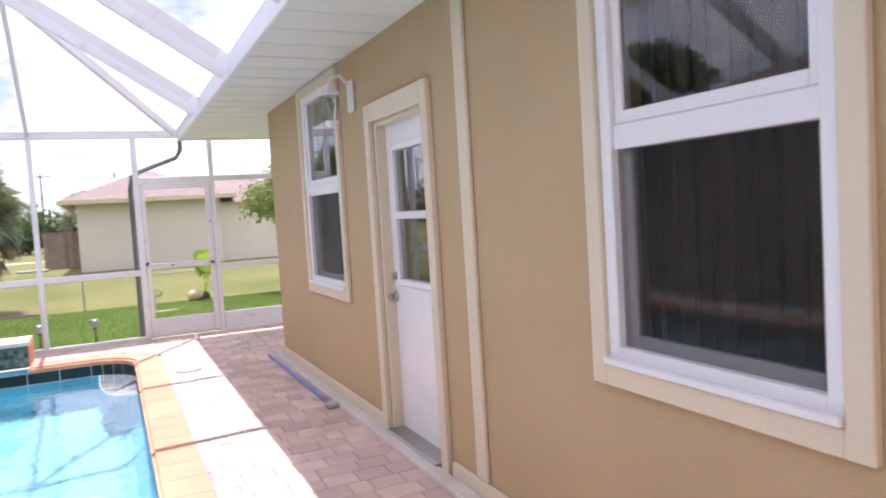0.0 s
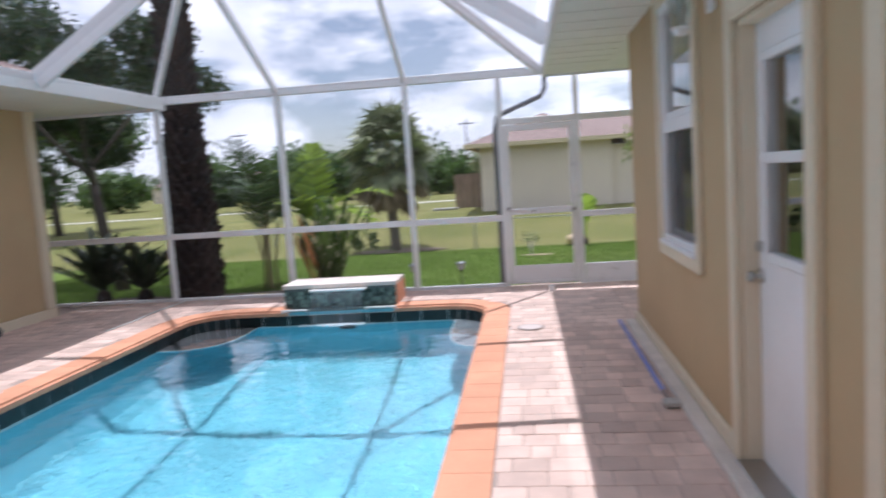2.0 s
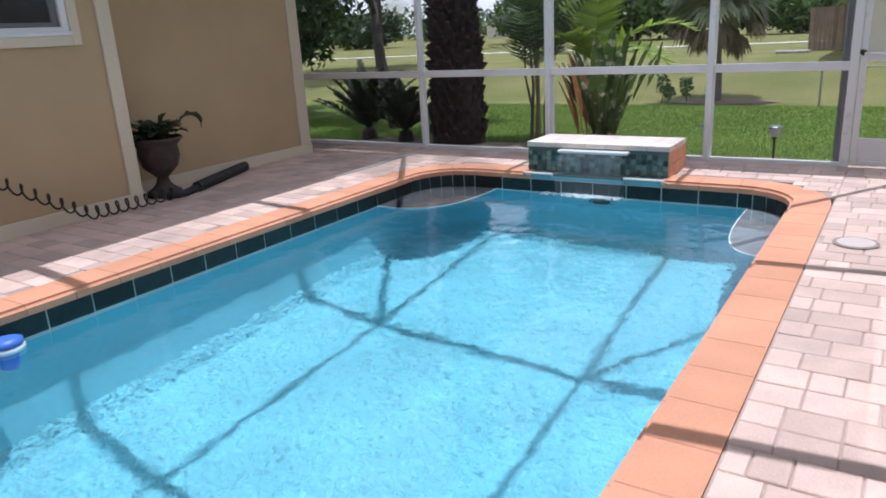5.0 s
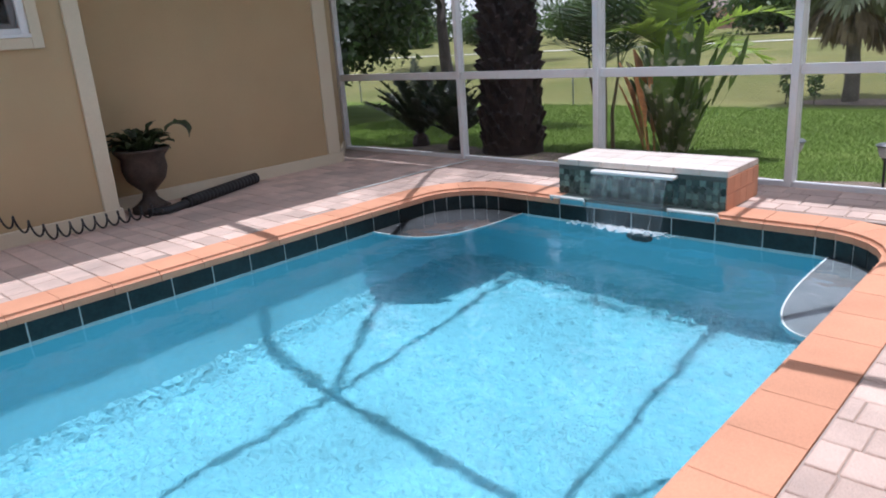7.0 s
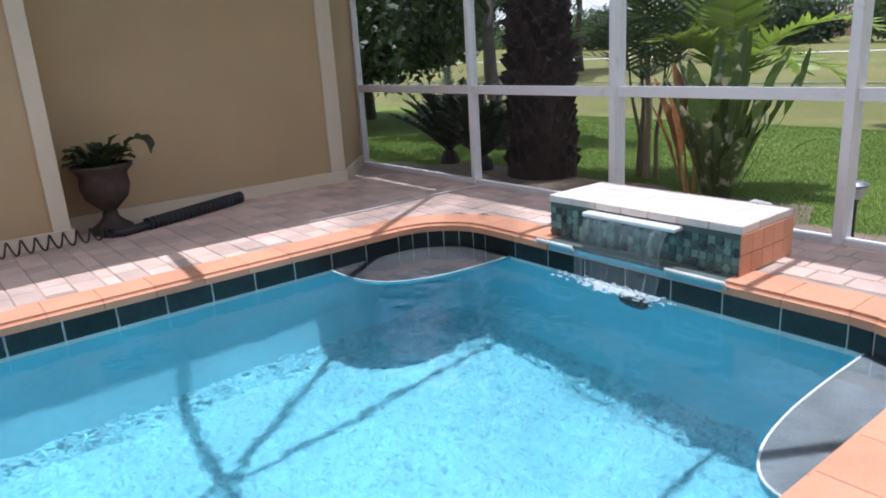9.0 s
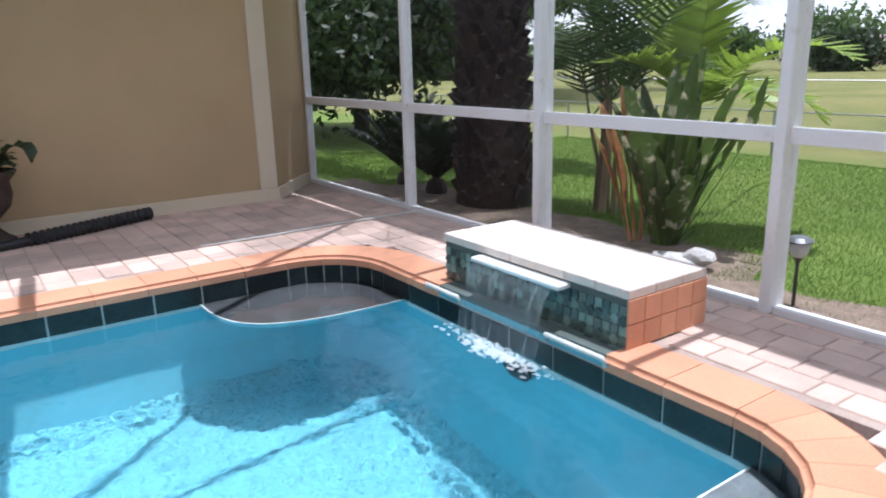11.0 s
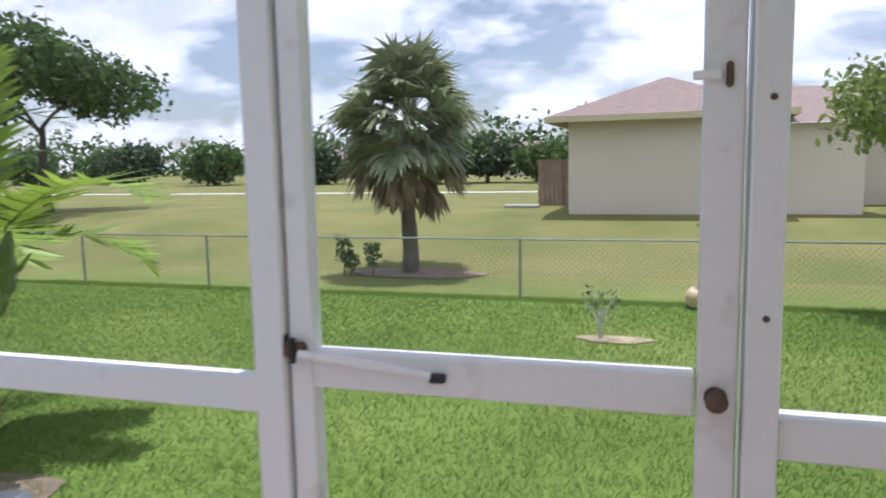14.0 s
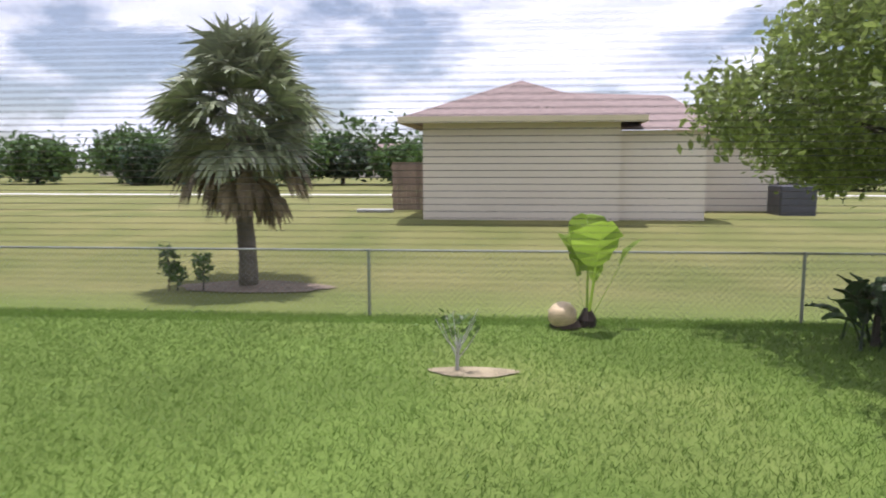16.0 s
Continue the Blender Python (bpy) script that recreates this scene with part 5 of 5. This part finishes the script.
# coiled hose along the wall base
bm = bmesh.new()
pts = []
for k in range(16 * 24 + 1):
    a = k * 2 * math.pi / 16
    f = k / (16 * 24)
    y = 5.3 + 2.35 * f
    z0 = 0.075 + 0.62 * max(0.0, 6.75 - y) ** 1.1
    pts.append((LA + 0.16 + 0.055 * math.cos(a) + 0.03 * f, y, z0 + 0.055 * math.sin(a) + 0.002))
tube(pts, 0.0085, 6, bm)
single("coiled_hose", bm, BLACK, "dark coiled garden hose along the wall base", "hose", smooth=True)

# floating chlorine dispenser
fl = empty("pool_float", (-2.67, 5.1, WATER_Z), "blue and white floating chlorine dispenser in the pool", "pool float")
part("float_ring", lathe([(0.06, -0.02), (0.1, 0.0), (0.1, 0.025), (0.06, 0.03)], 20), mat("white_float", (0.7, 0.78, 0.85), 0.4, vary=0.05), fl, "pale float ring", smooth=True)
part("cap", lathe([(0.07, 0.03), (0.095, 0.035), (0.095, 0.06), (0.05, 0.075), (0.003, 0.077)], 20), BLUE, fl, "blue lid", smooth=True)
part("canister", lathe([(0.045, -0.3), (0.055, -0.28), (0.055, -0.02)], 14), BLUE, fl, smooth=True)

# blue pole lying along the wall
pl = empty("pool_pole", (2.28, 7.2, 0.02), "blue telescopic pool pole lying on the pavers", "pole")
part("pole", tube([(0.0, 1.25, 0.0), (0.0, -1.0, 0.0)], 0.016, 8), BLUEP, pl)
part("grip", tube([(0.0, -1.0, 0.0), (0.0, -1.22, 0.0)], 0.02, 8), mat("rubber_grip", (0.25, 0.2, 0.18), 0.8, vary=0.2), pl)
part("end_clip", box(-0.05, 0.06, -1.3, -1.2, -0.018, 0.025, bevel=0.01), ROCK, pl)

# skimmer lid on the deck
sk = empty("skimmer_lid", (1.4, 8.38, 0.003), "round pale skimmer lid set in the pavers", "skimmer lid")
part("ring", lathe([(0.13, 0.0), (0.135, 0.004), (0.11, 0.006)], 26), mat("lid_rim", (0.3, 0.25, 0.22), 0.8, vary=0.1), sk)
part("lid", lathe([(0.11, 0.0), (0.11, 0.008), (0.02, 0.009)], 26), mat("lid_plastic", (0.6, 0.52, 0.48), 0.7, vary=0.1), sk)
single("pipe_stub", tube([(1.69, 10.44, 0.0), (1.69, 10.44, 0.07)], [0.032, 0.03], 12), WHITE, "short white pipe stub standing on the pavers", "pipe stub")
# small pipe fitting and thin cord on the pavers
single("cord", tube([(-3.53, 9.0, 0.01), (-3.5, 9.55, 0.012), (-3.54, 10.15, 0.01), (-3.46, 10.92, 0.02)], 0.008, 6), GROUT, "thin pale cord lying on the pavers", "cord")

# ---- waterfall block: pieces ----
rnd = random.Random(8)
part("spout", box(-1.34, -0.62, SY0 - 0.075, SY0 + 0.03, 0.205, 0.235, bevel=0.008), mat("acrylic_spout", (0.8, 0.8, 0.78), 0.25, vary=0.04), spa, "white acrylic spout lip")
for xa, xb in ((-1.68, -1.36), (-0.62, -0.24)):
    bm = tube([(xa, PY1 - 0.03, -0.03), (xa, PY1 - 0.05, 0.0), (xb, PY1 - 0.05, 0.0), (xb, PY1 - 0.03, -0.04)], 0.014, 8)
    part("pipe", bm, GROUT, spa, "thin pale pipe under the mosaic", smooth=True)
ms = 0.052
mt_sq = mesh_of("mosaic_tile", box(-ms * 0.44, ms * 0.44, -0.006, 0.0, -ms * 0.44, ms * 0.44), MOSAIC)
for i in range(int((SX1 - SX0) / ms)):
    for j in range(-1, 5):
        z = 0.03 + j * ms
        x = SX0 + ms / 2 + 0.01 + i * ms
        if z > SZ - 0.075 or (0.19 < z and -1.36 < x < -0.6):
            continue
        t_ = new("mosaic_tile", mt_sq)
        t_.parent = spa
        t_.matrix_basis = pose(x, SY0 + (0.012 if z > 0 else 0.0), z, 0, 45 if j in (0, 2) else rnd.uniform(-2, 2), 0)
slab = mesh_of("side_tile", box(0, 0.012, -0.058, 0.058, -0.06, 0.06, bevel=0.003), COPING)
for i in range(5):
    for j in range(2):
        t_ = new("side_tile", slab)
        t_.parent = spa
        t_.matrix_basis = pose(SX1 - 0.012, SY0 + 0.06 + i * 0.119, 0.06 + j * 0.123)
topm = mesh_of("top_paver", box(-0.1, 0.1, -0.0935, 0.0935, 0, 0.05, bevel=0.005), mat("pale_cap_paver", (0.74, 0.65, 0.58), 0.85, vary=0.12, scale=7, bump=0.4, piece=0.1))
nx = 7
for i in range(nx):
    for j in range(3):
        t_ = new("top_paver", topm)
        t_.parent = spa
        wd = (SX1 - SX0) / nx
        t_.matrix_basis = pose(SX0 + wd * (i + 0.5), SY0 + 0.098 + j * 0.196, SZ - 0.05) @ Matrix.Diagonal((wd / 0.205, 1.03, 1, 1))
# falling sheet of water and foam
bm = bmesh.new()
rows = []
for k in range(8):
    f = k / 7
    rows.append([bm.verts.new((-1.3 + 0.64 * c / 24 + 0.02 * math.sin(c * 1.7 + k) * f, SY0 - 0.078 - 0.11 * math.sqrt(f) + 0.012 * math.sin(c * 2.3), 0.208 - f * (0.208 - WATER_Z))) for c in range(25)])
for r0, r1 in zip(rows, rows[1:]):
    for c in range(24):
        bm.faces.new((r0[c], r0[c + 1], r1[c + 1], r1[c]))
for c in (0, 1, 5, 8, 9, 13, 16, 20, 21, 24):
    tube([(rows[k][c].co.x, rows[k][c].co.y - 0.006, rows[k][c].co.z) for k in range(8)], [0.003 + 0.003 * abs(math.sin(c * 1.3 + k)) for k in range(8)], 5, bm)
fall = single("water_sheet", bm, FALL, "thin clear sheet of water falling from the spout", "water", "structure", smooth=True)
fall.visible_shadow = False
fv, ff = [], []
rng = np.random.default_rng(3)
for k in range(420):
    x, y = rng.normal(-0.95, 0.17), rng.normal(9.76, 0.035)
    if not -1.5 < x < -0.4:
        continue
    s = rng.uniform(0.003, 0.016)
    i = len(fv)
    fv += [(x + s * 1.6 * math.cos(a), y + s * math.sin(a), WATER_Z + 0.004 + rng.uniform(0, 0.012)) for a in [j * math.pi / 3 for j in range(6)]]
    ff.append(tuple(range(i, i + 6)))
tagged(new("foam", raw_mesh("foam", fv, ff, FOAM)), "white foam where the water falls", "foam", "", "stuff")

# ---- waterline tiles ----
te = pool_path(-0.010, 0.3)
made = {}
for k in range(ne - 11):
    (xa, ya), (xb, yb) = te[k], te[(k + 1) % ne]
    ln = math.hypot(xb - xa, yb - ya)
    if ln < 0.03:
        continue
    key = round(ln, 2)
    if key not in made:
        made[key] = mesh_of("tile", box(-ln / 2 + 0.005, ln / 2 - 0.005, -0.004, 0.004, -0.15, 0.0, bevel=0.002), TILE)
    t_ = new("tile", made[key])
    t_.parent = grout
    t_.matrix_basis = pose((xa + xb) / 2, (ya + yb) / 2, -0.072, 0, 0, math.degrees(math.atan2(yb - ya, xb - xa)))

# ---- coping ----
cop = empty("coping", (0, 0, 0), "orange painted bullnose coping round the pool", "coping", kind="structure")
ci, co_ = pool_path(-0.025, 0.31), pool_path(0.27, 0.31)
nc = len(ci)
for k in range(nc):
    a, b, c, d = ci[k], ci[(k + 1) % nc], co_[(k + 1) % nc], co_[k]
    if min(a[1], b[1]) > PY1 - 0.1 and SX0 - 0.1 < (a[0] + b[0]) / 2 < SX1 + 0.1:
        if SX0 + 0.05 < (a[0] + b[0]) / 2 < SX1 - 0.05:
            continue
    bm = bmesh.new()
    cx, cy = (a[0] + b[0] + c[0] + d[0]) / 4, (a[1] + b[1] + c[1] + d[1]) / 4
    sq = [(p[0] - (p[0] - cx) * 0.012, p[1] - (p[1] - cy) * 0.012) for p in (a, b, c, d)]
    lo = [bm.verts.new((*p, -0.07)) for p in sq]
    hi = [bm.verts.new((*p, 0.0)) for p in sq]
    bm.faces.new(hi)
    bm.faces.new(lo[::-1])
    for j in range(4):
        bm.faces.new((lo[j], lo[(j + 1) % 4], hi[(j + 1) % 4], hi[j]))
    bmesh.ops.recalc_face_normals(bm, faces=bm.faces[:])
    inner = [e for e in bm.edges if {e.verts[0], e.verts[1]} == {hi[0], hi[1]}]
    bmesh.ops.bevel(bm, geom=inner, offset=0.025, segments=3, affect="EDGES")
    part("coping_stone", bm, COPING, cop)

# ---- deck of pavers ----
bm = bmesh.new()
# flat bed as strips round the pool
for xa, xb, ya, yb in ((PX1 + 0.27, 4.3, -4.0, 11.06), (-6.0, PX0 - 0.27, -4.0, 11.06), (PX0 - 0.27, PX1 + 0.27, PY1 + 0.27, 11.06), (PX0 - 0.27, PX1 + 0.27, -4.0, PY0 - 0.27),
                       (PX0 - 0.27, PX0 - 0.0, PY1 - 0.25, PY1 + 0.27), (PX1, PX1 + 0.27, PY1 - 0.25, PY1 + 0.27)):
    box(xa, xb, ya, yb, -0.12, -0.009, bm)
deck = single("floor", bm, JOINT, "brown and pink concrete paver deck round the pool", "paving", "structure")
rnd = random.Random(12)
JV, JF = [], []
pav_mesh = {}
near = 0


def inside_corner(x, y):
    """True where the rounded coping already covers the ground."""
    if y > PY1 + 0.27 - 0.0 or y < PY0 - 0.27:
        return False
    if not (PX0 - 0.27 < x < PX1 + 0.27):
        return False
    r = PR + 0.27
    for cx, s in ((PX0 + PR, -1), (PX1 - PR, 1)):
        if (x - cx) * s > 0 and y > PY1 - PR:
            return math.hypot(x - cx, y - (PY1 - PR)) < r + 0.02
    return True


def pavers(x0, x1, y0, y1, course, near_y):
    """Courses of pavers of three lengths; the stretch nearest the walk as single pieces."""
    global near
    y = y0
    while y < y1 - 0.03:
        c = min(course, y1 - y)
        x = x0 - rnd.uniform(0, 0.12)
        while x < x1 - 0.02:
            w = rnd.choice((0.13, 0.2, 0.2, 0.26))
            xa, xb = max(x, x0), min(x + w, x1)
            x += w
            if xb - xa < 0.03 or inside_corner((xa + xb) / 2, y + c / 2) or (SX0 - 0.02 < (xa + xb) / 2 < SX1 + 0.02 and y + c / 2 < SY1):
                continue
            g, z = 0.0035, rnd.uniform(-0.003, 0.0005)
            if near_y and near_y[0] < y < near_y[1] and near < 300:
                key = (round(xb - xa, 3), round(c, 3))
                if key not in pav_mesh:
                    pav_mesh[key] = mesh_of("paver", box(-(xb - xa) / 2 + g, (xb - xa) / 2 - g, -c / 2 + g, c / 2 - g, -0.05, 0.0, bevel=0.004), PAVER)
                p = new("paver", pav_mesh[key])
                p.parent = deck
                p.matrix_basis = pose((xa + xb) / 2, y + c / 2, z, rnd.uniform(-0.3, 0.3), rnd.uniform(-0.3, 0.3), 0)
                near += 1
            else:
                i = len(JV)
                b_ = 0.005
                for zz, e in ((-0.03, g), (z - b_, g), (z, g + b_)):
                    JV.extend([(xa + e, y + e, zz), (xb - e, y + e, zz), (xb - e, y + c - e, zz), (xa + e, y + c - e, zz)])
                for r_ in (0, 4):
                    for j in range(4):
                        JF.append((i + r_ + j, i + r_ + (j + 1) % 4, i + r_ + 4 + (j + 1) % 4, i + r_ + 4 + j))
                JF.append((i + 8, i + 9, i + 10, i + 11))
        y += c


pavers(PX1 + 0.275, 2.43, -2.0, 10.96, 0.175, (4.2, 9.6))
pavers(2.43, 4.2, 8.5, 10.96, 0.175, None)
pavers(PX0 + 0.0, PX1 + 0.275, PY1 - 0.2, 10.96, 0.175, None)
pavers(-5.0, PX0 - 0.0, 7.38, 10.96, 0.175, None)
pavers(-4.52, PX0 - 0.0, -2.0, 7.38, 0.175, None)
pj = new("paver_rest", raw_mesh("paver_rest", JV, JF, PAVERJ))
pj.parent = deck
tagged(pj, kind="stuff")

# ---- grass blades near the screen ----
def blades(name, n, seed, x0, x1, y0, depth, power, tall, wide, material, label, keep_bed):
    rng = np.random.default_rng(seed)
    gx = rng.uniform(x0, x1, n)
    gy = y0 + depth * rng.uniform(0, 1, n) ** power
    u = rng.uniform(0, 1, n)
    bed_y = 11.75 + 0.15 * np.sin(gx * 2) + 0.08 * np.sin(gx * 9) + np.where((gx > -5.5) & (gx < -0.9), 0.5, 0.0)
    inside = (gy < bed_y) & (gx < 2.6)
    ok = np.where(inside, u < keep_bed, name == "grass")
    ok &= ~((np.abs(gx - 1.6) < 0.34) & (np.abs(gy - 16.35) < 0.15))
    gx, gy = gx[ok], gy[ok]
    n = len(gx)
    gz = np.interp(gy, [11.0, 16.4, 18.2, 20.1, 22.6], [-0.1, -0.26, -0.29, -0.63, -0.68])
    a, hgt = rng.uniform(0, 6.28, n), rng.uniform(*tall, n)
    wd = rng.uniform(*wide, n) * (1 + (gy - 11) * 0.1)
    ln, la = rng.uniform(0.01, 0.06, n), rng.uniform(0, 6.28, n)
    v = np.stack([np.stack([gx - wd * np.cos(a), gy - wd * np.sin(a), gz], 1), np.stack([gx + wd * np.cos(a), gy + wd * np.sin(a), gz], 1), np.stack([gx + ln * np.cos(la), gy + ln * np.sin(la), gz + hgt], 1)], 1).reshape(-1, 3)
    tagged(new(name, raw_mesh(name, v, [(3 * k, 3 * k + 1, 3 * k + 2) for k in range(n)], material)), label, "grass", "", "stuff")


blades("grass", 330000, 7, -9, 7, 11.1, 9.2, 1.6, (0.012, 0.055), (0.0015, 0.0032), BLADE, "short green lawn grass blades", 0.06)
blades("straw", 30000, 8, -6, 2.6, 11.08, 1.3, 1.0, (0.004, 0.025), (0.002, 0.004), DRYSOIL, "dry straw scattered on bare soil", 0.8)
